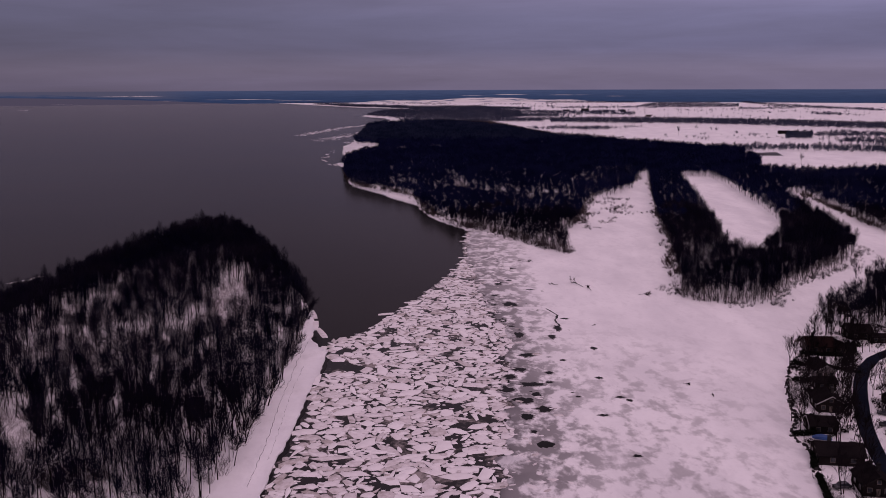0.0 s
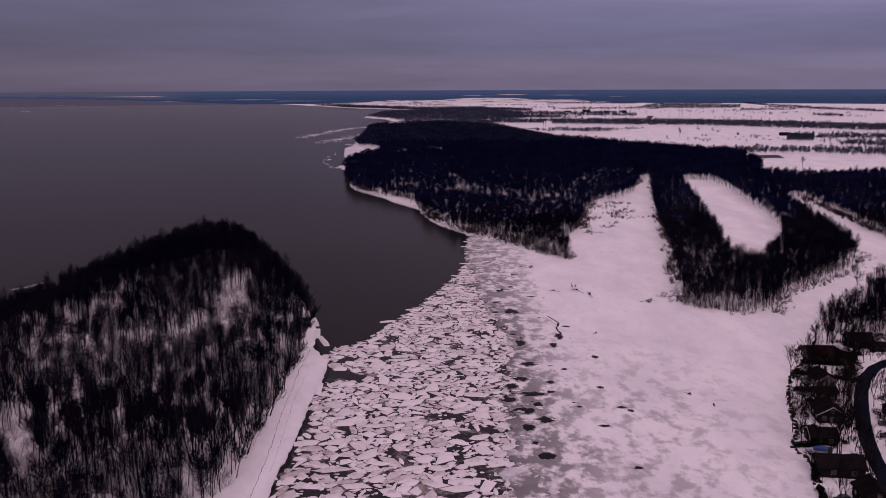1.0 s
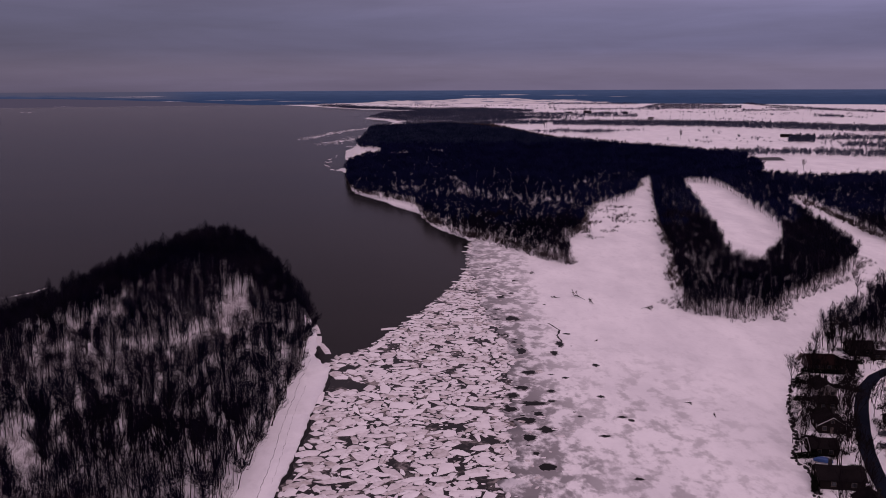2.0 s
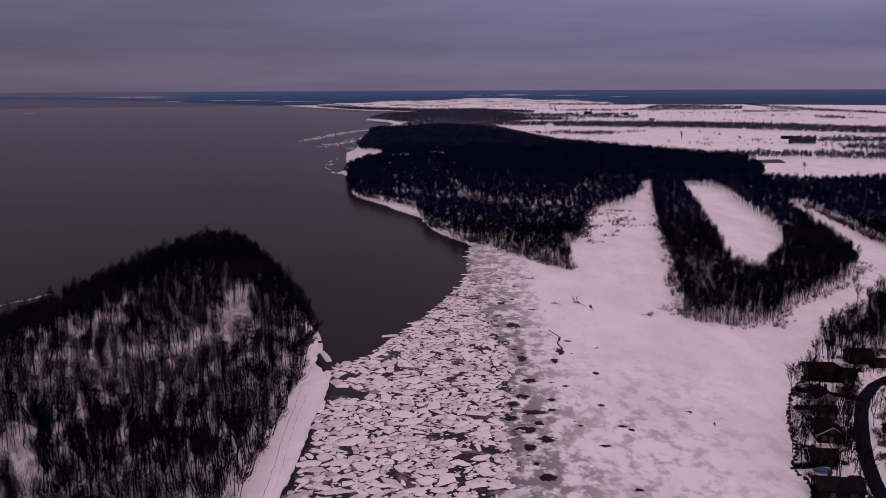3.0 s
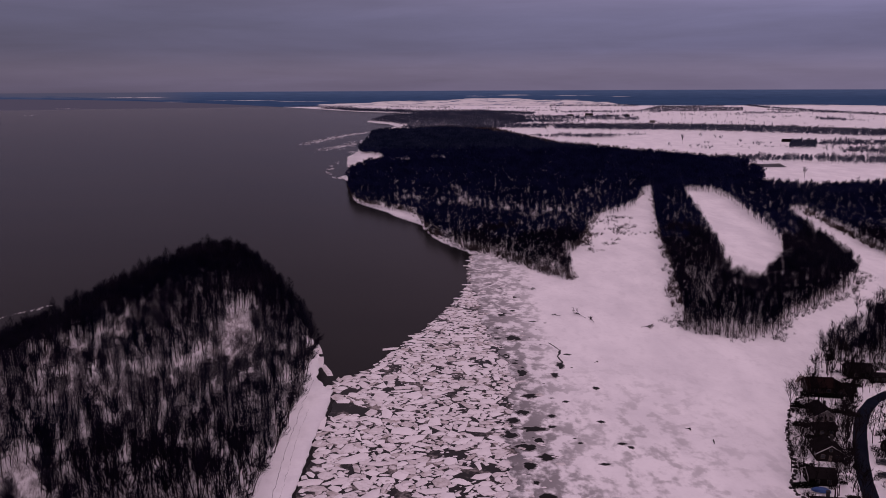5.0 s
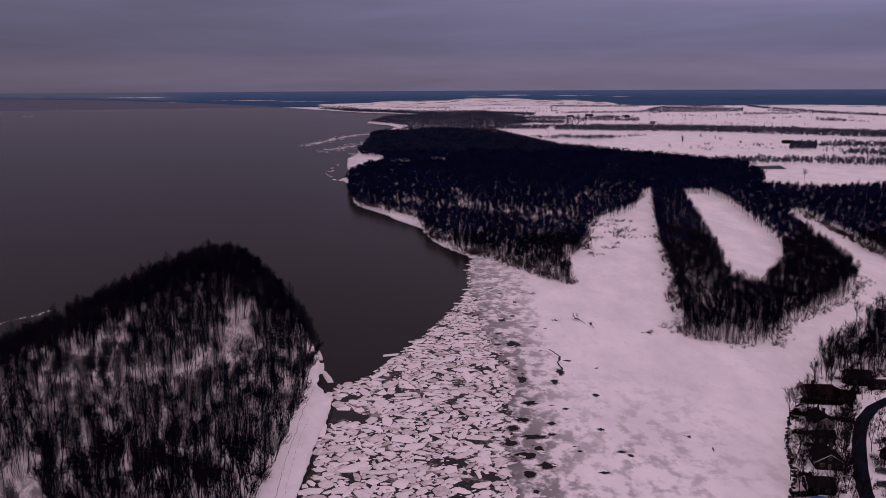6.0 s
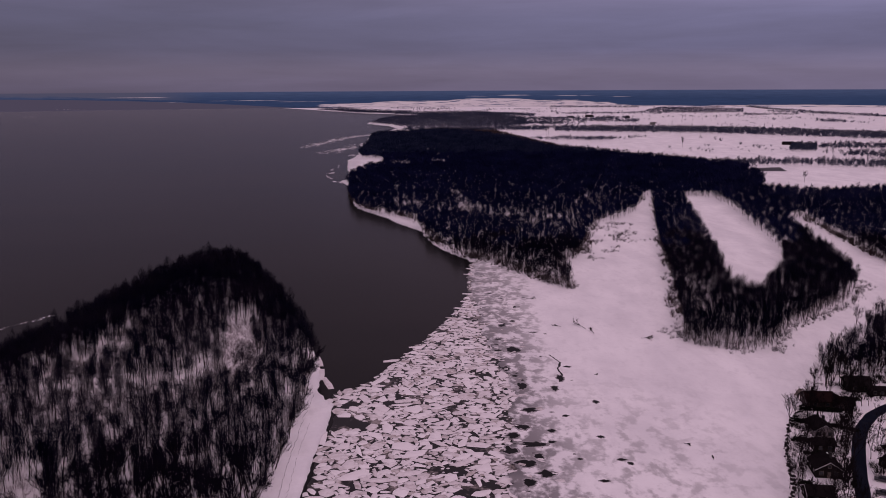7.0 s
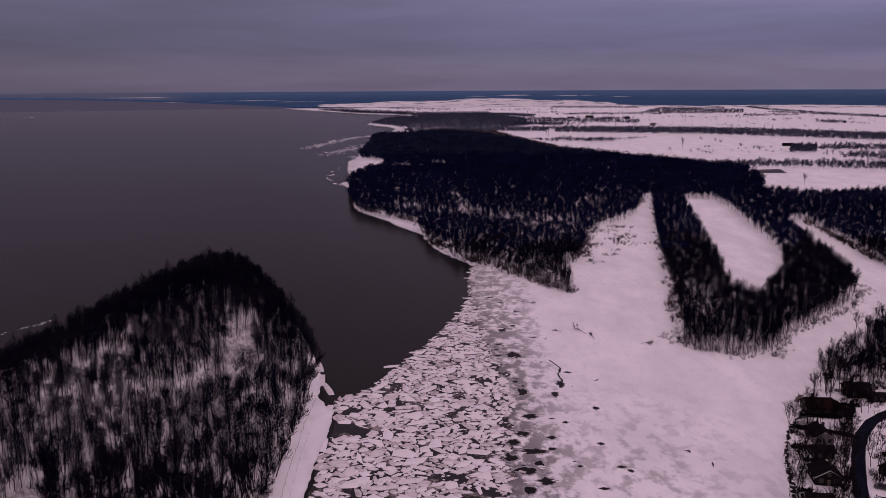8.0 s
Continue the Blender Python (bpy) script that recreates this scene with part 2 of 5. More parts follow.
SIDING = mottled("siding_dark", (0.010, 0.008, 0.008), (0.020, 0.016, 0.016), 0.4, 1.0, spec=0.0)
SIDING_PALE = mottled("siding_pale", (0.17, 0.15, 0.15), (0.26, 0.23, 0.23), 0.4, 0.7)
BRICKWALL = mottled("brick_red", (0.016, 0.008, 0.008), (0.030, 0.015, 0.014), 0.7, 0.85)
TRIM = mottled("white_trim", (0.34, 0.32, 0.32), (0.5, 0.48, 0.48), 0.8, 0.6)
STONE = mottled("shore_stone", (0.012, 0.011, 0.012), (0.05, 0.045, 0.046), 0.8, 1.0, spec=0.0)
SNOWCAP = mottled("snow_cap", (0.70, 0.68, 0.70), (0.86, 0.84, 0.85), 0.4, 0.7)
TARP = mottled("blue_tarp", (0.015, 0.05, 0.16), (0.03, 0.09, 0.26), 0.9, 0.45)
WOOD = mottled("weathered_wood", (0.06, 0.045, 0.04), (0.13, 0.10, 0.085), 0.8, 0.8)
PAINT = mottled("car_paint_dark", (0.012, 0.013, 0.018), (0.022, 0.022, 0.030), 0.5, 0.25, spec=0.6)
RUBBER = mottled("rubber", (0.012, 0.012, 0.012), (0.025, 0.025, 0.025), 3.0, 0.8)
DULL_ICE = mottled("open_water_hole", (0.005, 0.0045, 0.005), (0.010, 0.009, 0.009), 0.15, 0.4, spec=0.05)
GLASS, gk, gb, _ = material("window_glass", 0.08, 0.6)
gb.inputs["Base Color"].default_value = (0.02, 0.022, 0.028, 1)

# ---------------------------------------------------------------- mesh helpers


def mesh_object(name, V, F, mat, parent=None, slots=None):
    """A triangle mesh from arrays of points and of corner numbers; mat may be a list, with a slot number for each face."""
    V, F = np.asarray(V, np.float32), np.asarray(F, np.int32)
    me = bpy.data.meshes.new(name)
    me.vertices.add(len(V))
    me.vertices.foreach_set("co", V.ravel())
    me.loops.add(F.size)
    me.loops.foreach_set("vertex_index", F.ravel())
    me.polygons.add(len(F))
    me.polygons.foreach_set("loop_start", np.arange(0, F.size, 3, dtype=np.int32))
    me.update(calc_edges=True)
    for m in mat if isinstance(mat, list) else [mat]:
        me.materials.append(m)
    if slots is not None:
        me.polygons.foreach_set("material_index", np.asarray(slots, np.int32))
    ob = new(name, me)
    ob.parent = parent
    return ob


def part(name, bm, mat, parent=None, label=""):
    me = bpy.data.meshes.new(name)
    bm.to_mesh(me)
    bm.free()
    me.materials.append(mat)
    ob = new(name, me)
    ob.parent = parent
    return tagged(ob, label) if label else ob


def box(bm, x0, x1, y0, y1, z0, z1, bevel=0.0):
    r = bmesh.ops.create_cube(bm, size=1.0, matrix=Matrix.Translation(((x0 + x1) / 2, (y0 + y1) / 2, (z0 + z1) / 2)) @ Matrix.Diagonal((x1 - x0, y1 - y0, z1 - z0, 1)))
    if bevel:
        edges = list({e for v in r["verts"] for e in v.link_edges})
        bmesh.ops.bevel(bm, geom=edges, offset=bevel, segments=1, affect="EDGES")
    return bm


def inside(poly, X, Y):
    """Which of the points lie in the polygon."""
    poly = np.asarray(poly, float)
    x0, y0 = poly[:, 0], poly[:, 1]
    x1, y1 = np.roll(x0, -1), np.roll(y0, -1)
    hit = np.zeros(len(X), bool)
    for a, b, c, d in zip(x0, y0, x1, y1):
        if b != d:
            hit ^= ((b > Y) != (d > Y)) & (X < (c - a) * (Y - b) / (d - b) + a)
    return hit


def wavy(points, step, amp, seed, closed=False, scale=0.06):
    """A line through the points, cut into short steps with a natural unevenness."""
    out, pts = [], list(points) + ([points[0]] if closed else [])
    for (a, b), (c, d) in zip(pts, pts[1:]):
        n = max(1, int(math.hypot(c - a, d - b) / step))
        for i in range(n):
            x, y = a + (c - a) * i / n, b + (d - b) * i / n
            nx = noise.noise((x * scale, y * scale, seed)) + 0.5 * noise.noise((x * scale * 3, y * scale * 3, seed))
            ny = noise.noise((x * scale, y * scale, seed + 9)) + 0.5 * noise.noise((x * scale * 3, y * scale * 3, seed + 9))
            out.append((x + amp * nx, y + amp * ny))
    if not closed:
        out.append(pts[-1])
    return out


def land_height(x, y):
    """Height of the snow: low swells on land, nearly flat on the bay."""
    return 0.25 * noise.noise((x * 0.02, y * 0.02, 3.0)) + 0.05


def sheet(name, outline, mat, inner, depth=0.8):
    """A sheet of ground inside an outline, with a thin edge that goes down into the water."""
    pts = [Vector(p) for p in outline] + [Vector(p) for p in inner]
    n = len(outline)
    v, _, f, *_ = delaunay_2d_cdt(pts, [], [list(range(n))], 1, 0.001)
    bm = bmesh.new()
    vs = [bm.verts.new((p.x, p.y, land_height(p.x, p.y))) for p in v]
    for c in f:
        try:
            bm.faces.new([vs[i] for i in c])
        except ValueError:
            pass
    bmesh.ops.recalc_face_normals(bm, faces=bm.faces[:])
    rim = [e for e in bm.edges if len(e.link_faces) == 1]
    low = bmesh.ops.extrude_edge_only(bm, edges=rim)["geom"]
    for e in low:
        if isinstance(e, bmesh.types.BMVert):
            e.co.z -= depth
    for face in bm.faces:
        face.smooth = face.normal.z > 0.7 or face.normal.z < -0.7
    return tagged(part(name, bm, mat), kind="structure")


def scattered(poly, gap, seed, jitter=0.45):
    """Points spread over a polygon, about gap metres apart."""
    rng = np.random.default_rng(seed)
    p = np.asarray(poly, float)
    x0, y0, x1, y1 = *p.min(0), *p.max(0)
    gx, gy = np.meshgrid(np.arange(x0, x1, gap), np.arange(y0, y1, gap))
    X, Y = gx.ravel(), gy.ravel()
    X = X + rng.uniform(-jitter, jitter, len(X)) * gap * 1.6
    Y = Y + rng.uniform(-jitter, jitter, len(Y)) * gap * 1.6
    ok = inside(p, X, Y)
    return X[ok], Y[ok]


# ---------------------------------------------------------------- ground, ice and water
from mathutils.geometry import delaunay_2d_cdt

R_FAR = 4930.0
ICE_EDGE = [(14, 120), (14, 184), (18, 217), (22, 252), (24, 279), (24, 320), (20, 374), (17, 430), (16, 463), (16, 516), (21, 561)]
SHORE = [(19, 558), (10, 577), (-1, 597), (-9, 620), (-17, 654), (-22, 682), (-36, 710), (-47, 730), (-60, 762), (-83, 801), (-93, 826), (-100, 857), (-110, 931), (-121, 1001), (-141, 1061), (-132, 1089), (-143, 1167), (-155, 1257),
         (-166, 1362), (-163, 1434), (-168, 1527), (-173, 1754), (-189, 2010), (-170, 2224), (-153, 2420), (-177, 2547), (-264, 2722), (-269, 2814), (-240, 3154), (-162, 3333), (-131, 3431), (-229, 3669),
         (-395, 3817), (-533, 4066), (-689, 4349), (-869, 4675), (-963, 4821)]
ISLAND = [(-46, 100), (-46, 185), (-45.5, 209), (-44.9, 227), (-45.2, 255), (-44.2, 286), (-44.6, 298), (-49, 304), (-54, 314), (-53.5, 321), (-58, 345), (-66, 374), (-80, 412), (-100, 462),
          (-126, 520), (-148, 556), (-168, 556), (-179, 520), (-185, 475), (-192, 432), (-195, 392), (-200, 350), (-212, 300), (-245, 200), (-250, 60), (-150, 40)]


def arc(a0, a1, n):
    return [(R_FAR * math.sin(radians(a0 + (a1 - a0) * i / n)), R_FAR * math.cos(radians(a0 + (a1 - a0) * i / n))) for i in range(n + 1)]


edge = wavy(ICE_EDGE, 1.2, 5.0, 1.0, scale=0.11)[:-1] + wavy(SHORE[:19], 2.5, 2.6, 2.0, scale=0.12) + wavy(SHORE[18:], 12.0, 8.0, 2.0, scale=0.02)
ground_outline = [(14, 60)] + edge + arc(-10.9, 175.0, 60) + [(14, -4000)]
gr = np.random.default_rng(5)
inner = []
for r0, r1, gap in ((150, 500, 9), (500, 1100, 22), (1100, 2400, 60), (2400, 4850, 160)):
    gx, gy = np.meshgrid(np.arange(-1000, 3200, gap), np.arange(100, 4800, gap))
    gx, gy = gx.ravel() + gr.uniform(-.3, .3, gx.size) * gap, gy.ravel() + gr.uniform(-.3, .3, gx.size) * gap
    d = np.hypot(gx, gy)
    ok = (d > r0) & (d < r1) & (gx < gy * 0.68 + 60)
    ok[ok] = inside(ground_outline, gx[ok], gy[ok])
    inner += list(zip(gx[ok].tolist(), gy[ok].tolist()))
sheet("ground", ground_outline, SNOW, inner)
ix, iy = scattered(ISLAND, 10, 6)
sheet("ground_island", wavy(ISLAND, 2.0, 1.2, 4.0, True, 0.2), SNOW, list(zip(ix.tolist(), iy.tolist())))

bm = bmesh.new()
ring = [bm.verts.new((R_FAR * math.cos(radians(a)), R_FAR * math.sin(radians(a)), -0.4)) for a in range(0, 360, 5)]
bm.faces.new(ring)
tagged(part("water", bm, WATER), kind="structure")

# ---------------------------------------------------------------- ice floes
FLOES = [(22, 150), (22, 184), (25, 217), (29, 252), (31, 279), (31, 320), (27, 374), (24, 430), (22, 463), (22, 516), (26, 561), (16, 555), (12, 500), (12, 466), (2, 423), (-15, 371), (-32, 327), (-38, 316),
         (-46, 311), (-43, 286), (-44, 252), (-44, 227), (-45, 204), (-46, 150)]


def floe_outline(size, long, turn, rng):
    """An angular, uneven slab outline round the origin."""
    n = rng.choice((4, 4, 5, 5, 6, 6, 7))
    cuts = sorted((q + rng.uniform(-0.36, 0.36)) * 6.283 / n for q in range(n))
    c, t = math.cos(turn), math.sin(turn)
    out = []
    for a in cuts:
        r = size * rng.uniform(0.78, 1.12)
        x, y = r * math.cos(a) * long, r * math.sin(a) / long
        out.append((x * c - y * t, (x * t + y * c) * 1.1))
    return out


def floe_arrays(shape, rng, tilt=0.012):
    """A slab of ice: top, worn upper edge and sides."""
    n = len(shape)
    top = rng.uniform(-0.02, 0.14)
    ax, ay = rng.uniform(-tilt, tilt), rng.uniform(-tilt, tilt)
    V = [(0, 0, top + 0.03)]
    V += [(x * 0.94, y * 0.94, top + x * ax + y * ay) for x, y in shape]
    V += [(x, y, top - 0.08 + x * ax + y * ay) for x, y in shape]
    V += [(x * 0.98, y * 0.98, -0.3) for x, y in shape]
    F = []
    for i in range(n):
        j = (i + 1) % n
        F.append((0, 1 + i, 1 + j))
        for r in (1, 1 + n):
            F += [(r + i, r + n + i, r + n + j), (r + i, r + n + j, r + j)]
    return V, F


FROZEN_IN = [(14, 180), (40, 180), (44, 260), (40, 330), (46, 420), (52, 480), (40, 540), (24, 556), (18, 516), (17, 463), (21, 374), (25, 320), (25, 279), (23, 252), (18, 217)]


def in_pool(x, y):
    """Larger leads of open water among the floes."""
    return any(((x - a) / c) ** 2 + ((y - b) / d) ** 2 < 1 for a, b, c, d in ((-39.5, 281, 6.5, 7.0), (-38, 298, 3.5, 3.0), (12, 258, 4, 4), (13, 232, 4, 3)))


def floes():
    rng = random.Random(3)
    x0, y0, step = -60.0, 150.0, 0.3
    gx, gy = np.meshgrid(np.arange(x0, 40, step), np.arange(y0, 575, step))
    free = inside(np.asarray(wavy(FLOES, 2.5, 3.2, 8.0, True, 0.17), float), gx.ravel(), gy.ravel()).reshape(gx.shape)
    taken = ~free
    slabs = []
    for size, tries, share in ((3.7, 330, 0.05), (2.8, 1500, 0.08), (2.1, 4500, 0.11), (1.55, 9000, 0.13), (1.05, 13000, 0.15), (0.7, 12000, 0.16)):
        for _ in range(tries):
            x, y = rng.uniform(-54, 34), rng.uniform(152, 566)
            lead = noise.noise((x * 0.11, y * 0.08, 21.0)) + 0.5 * noise.noise((x * 0.3, y * 0.26, 2.0))
            if lead > 0.27 or in_pool(x, y):
                continue
            r = size * rng.uniform(0.8, 1.2) * (1.0 if y < 330 else max(0.6, 1 - (y - 330) / 330))
            shape = floe_outline(r, rng.choice((1.0, 1.15, 1.3, 1.5, 1.8)), rng.gauss(0.15, 0.75), rng)
            px, py = [q[0] + x for q in shape], [q[1] + y for q in shape]
            i0, i1 = int((min(px) - x0) / step), int((max(px) - x0) / step) + 2
            j0, j1 = int((min(py) - y0) / step), int((max(py) - y0) / step) + 2
            if i0 < 0 or j0 < 0 or i1 > gx.shape[1] or j1 > gx.shape[0]:
                continue
            X, Y = gx[j0:j1, i0:i1], gy[j0:j1, i0:i1]
            on = np.ones(X.shape, bool)
            for (a, b), (c, d) in zip(shape, shape[1:] + shape[:1]):
                on &= (c - a) * (Y - y - b) - (d - b) * (X - x - a) >= 0
            n = on.sum()
            if n == 0 or (taken[j0:j1, i0:i1] & on).sum() > share * n:
                continue
            taken[j0:j1, i0:i1] |= on
            slabs.append((y, x, r, shape))
    slabs.sort(key=lambda q: q[0])
    far_v, far_f, base, made = [], [], 0, 0
    for cy, cx, r, shape in slabs:
        V, F = floe_arrays(shape, rng, 0.02)
        if made < 300 and cy > 196 and r > 1.3:
            ob = mesh_object("ice_floe", V, F, ICE)
            ob.location = (cx, cy, -0.3)
            tagged(ob, "broken snow-covered ice floe drifting in dark water", "ice floe", "ice floes in the channel")
            made += 1
        else:
            far_v += [(a + cx, b + cy, c - 0.3) for a, b, c in V]
            far_f += [(a + base, b + base, c + base) for a, b, c in F]
            base += len(V)

    # shards pushed over and between the slabs, and others frozen into the young ice
    def shard(x, y, lo, hi, z):
        nonlocal base
        l, w = rng.uniform(lo, hi), rng.uniform(0.3, 0.75)
        n = rng.choice((3, 4, 4, 5, 5, 6))
        a0, turn = rng.random() * 6, rng.gauss(0.0, 0.6)
        c, t = math.cos(turn), math.sin(turn)
        raw = [(l * rng.uniform(.6, 1.1) * math.cos(a0 + 6.283 * q / n), l * w * rng.uniform(.6, 1.1) * math.sin(a0 + 6.283 * q / n)) for q in range(n)]
        V, F = floe_arrays([(a * c - b * t, a * t + b * c) for a, b in raw], rng, 0.03)
        far_v.extend((a + x, b + y, c + z) for a, b, c in V)
        far_f.extend((a + base, b + base, c + base) for a, b, c in F)
        base += len(V)

    X, Y = scattered(FLOES, 3.6, 33)
    for x, y in zip(X.tolist(), Y.tolist()):
        lead = noise.noise((x * 0.11, y * 0.08, 21.0))
        if lead < 0.3 and rng.random() < 0.4 and not in_pool(x, y):
            shard(x, y, 0.7, 2.6, rng.uniform(-0.24, -0.06))
    X, Y = scattered(FROZEN_IN, 3.8, 34)
    for x, y in zip(X.tolist(), Y.tolist()):
        if rng.random() < 0.75 * max(0.0, 1 - (x - 16) / 26) and noise.noise((x * 0.07, y * 0.05, 3.3)) > -0.2:
            shard(x, y, 0.8, 2.6, land_height(x, y) - rng.uniform(0.0, 0.05))
    # small chips between the slabs
    X, Y = scattered(FLOES, 1.9, 31)
    for x, y in zip(X.tolist(), Y.tolist()):
        if rng.random() < 0.5 and noise.noise((x * 0.12, y * 0.12, 40.0)) > -0.15 and not in_pool(x, y):
            r, n = rng.uniform(0.2, 0.7), rng.randint(4, 6)
            a0 = rng.random() * 6
            shape = [(r * 1.5 * rng.uniform(.7, 1.2) * math.cos(a0 + 6.283 * q / n), r * rng.uniform(.7, 1.2) * math.sin(a0 + 6.283 * q / n)) for q in range(n)]
            V, F = floe_arrays(shape, rng, 0.05)
            far_v += [(a + x, b + y, c - 0.36) for a, b, c in V]
            far_f += [(a + base, b + base, c + base) for a, b, c in F]
            base += len(V)
    ob = mesh_object("brash_ice", far_v, far_f, ICE)
    tagged(ob, "field of small broken ice floes and chips on dark water", "brash ice", kind="stuff")


floes()
bm = bmesh.new()
bm.faces.new([bm.verts.new((x, y, -0.385)) for x, y in wavy(FLOES, 3.0, 1.5, 8.0, True, 0.17)])
tagged(part("slush", bm, MUSH), kind="structure")

# ---------------------------------------------------------------- bare trees


def tube(V, F, pts, rad, n):
    base = len(V)
    for i, p in enumerate(pts):
        d = (pts[min(i + 1, len(pts) - 1)] - pts[max(i - 1, 0)]).normalized()
        u = d.orthogonal().normalized()
        v = d.cross(u)
        for k in range(n):
            a = 6.28318 * k / n
            V.append(p + (u * math.cos(a) + v * math.sin(a)) * rad[i])
    for i in range(len(pts) - 1):
        for k in range(n):
            a, b = base + i * n + k, base + i * n + (k + 1) % n
            F += [(a, b, b + n), (a, b + n, a + n)]


def blade(V, F, p, d, length, width, rng):
    side = d.cross(Vector((rng.uniform(-1, 1), rng.uniform(-1, 1), rng.uniform(-1, 1)))).normalized() * width * 0.5
    b = len(V)
    V += [p - side, p + side, p + d * length]
    F.append((b, b + 1, b + 2))


def lean_line(p, d, length, n, rng, wobble, lift):
    """A crooked line of n steps from p along d."""
    pts = [p.copy()]
    d = d.copy()
    for _ in range(n):
        d = (d + Vector((rng.uniform(-1, 1), rng.uniform(-1, 1), rng.uniform(-0.6, 1))) * wobble + Vector((0, 0, lift))).normalized()
        pts.append(pts[-1] + d * (length / n))
    return pts, d


def fork_dirs(rng, n, lo, hi):
    """n directions that open like a vase."""
    a0 = rng.random() * 6.283
    out = []
    for i in range(n):
        a, t = a0 + 6.283 * i / n + rng.uniform(-0.4, 0.4), rng.uniform(lo, hi)
        out.append(Vector((math.cos(a) * math.sin(t), math.sin(a) * math.sin(t), math.cos(t))))
    return out


def side_dir(rng, d, spread, lift):
    """A direction that leaves d to one side."""
    u = d.orthogonal().normalized()
    v = d.cross(u)
    a = rng.random() * 6.283
    return (d + (u * math.cos(a) + v * math.sin(a)) * spread + Vector((0, 0, lift))).normalized()


def bare_tree(seed, height, fork, leaders, open_to, branches=7, subs=3, twigs=12, fine=0.054):
    """Trunk arrays and crown arrays of a leafless, vase-shaped tree that stands at the origin."""
    rng = random.Random(seed)
    TV, TF, CV, CF = [], [], [], []
    r = height * 0.0115
    trunk, d0 = lean_line(Vector((0, 0, -0.4)), Vector((rng.uniform(-.09, .09), rng.uniform(-.09, .09), 1)).normalized(), height * fork + 0.4, 3, rng, 0.06, 0.02)
    tube(TV, TF, trunk, [r * 1.55, r * 1.05, r * 0.95, r * 0.85], 6)
    for d in fork_dirs(rng, leaders, 0.12, open_to):
        rest = height * (1 - fork) * rng.uniform(0.8, 1.05)
        line, _ = lean_line(trunk[-1] - Vector((0, 0, 0.15)), (d + d0 * 0.3).normalized(), rest, 4, rng, 0.13, 0.05)
        tube(TV, TF, line, [r * 0.62, r * 0.5, r * 0.36, r * 0.22, 0.015], 4)
        for b in range(branches):
            f = 0.22 + 0.78 * (b + rng.random()) / branches
            i = min(3, int(f * 4))
            p = line[i].lerp(line[i + 1], f * 4 - i)
            d1 = side_dir(rng, (line[i + 1] - line[i]).normalized(), rng.uniform(0.4, 0.85), 0.28)
            l1 = rest * rng.uniform(0.26, 0.44) * (1.15 - 0.55 * f)
            blade(CV, CF, p, d1, l1, 0.13, rng)
            blade(CV, CF, p, d1, l1, 0.13, rng)
            for q in range(subs):
                p2 = p + d1 * l1 * (0.2 + 0.75 * (q + rng.random()) / subs)
                d2 = side_dir(rng, d1, rng.uniform(0.35, 0.75), 0.28)
                l2 = l1 * rng.uniform(0.35, 0.6)
                blade(CV, CF, p2, d2, l2, 0.08, rng)
                for _ in range(twigs):
                    p3 = p2 + d2 * l2 * rng.uniform(0.1, 0.95)
                    blade(CV, CF, p3, side_dir(rng, d2, rng.uniform(0.2, 0.75), 0.30), rng.uniform(0.9, 2.4), fine, rng)
    return TV, TF, CV, CF


def wood_tree(seed, height, fork, leaders, open_to, branches, twigs, width, length=1.6, sides=3):
    """A leafless tree for dense or distant woods: trunk, leaders, branches and twigs in one array."""
    rng = random.Random(seed)
    V, F = [], []
    r = max(0.09, height * 0.0095)
    trunk, d0 = lean_line(Vector((0, 0, -0.4)), Vector((rng.uniform(-.1, .1), rng.uniform(-.1, .1), 1)).normalized(), height * fork + 0.4, 1, rng, 0.04, 0.0)
    tube(V, F, trunk, [r * 1.25, r * 0.9], sides)
    for d in fork_dirs(rng, leaders, 0.1, open_to):
        rest = height * (1 - fork) * rng.uniform(0.8, 1.05)
        d = (d + d0 * 0.25).normalized()
        p0 = trunk[-1] - d * 0.1
        blade(V, F, p0, d, rest, max(r * 1.2, width), rng)
        blade(V, F, p0, d, rest, max(r * 1.2, width), rng)
        for b in range(branches):
            f = 0.18 + 0.80 * (b + rng.random()) / branches
            d1 = side_dir(rng, d, rng.uniform(0.45, 1.0), 0.1)
            l1 = rest * rng.uniform(0.28, 0.46) * (1.15 - 0.5 * f)
            p = p0 + d * rest * f
            blade(V, F, p, d1, l1, max(0.1, width), rng)
            for _ in range(twigs):
                blade(V, F, p + d1 * l1 * rng.uniform(0.1, 1.0), side_dir(rng, d1, rng.uniform(0.3, 1.1), 0.15), length * rng.uniform(0.5, 1.2), width * rng.uniform(0.6, 1.2), rng)
    return V, F


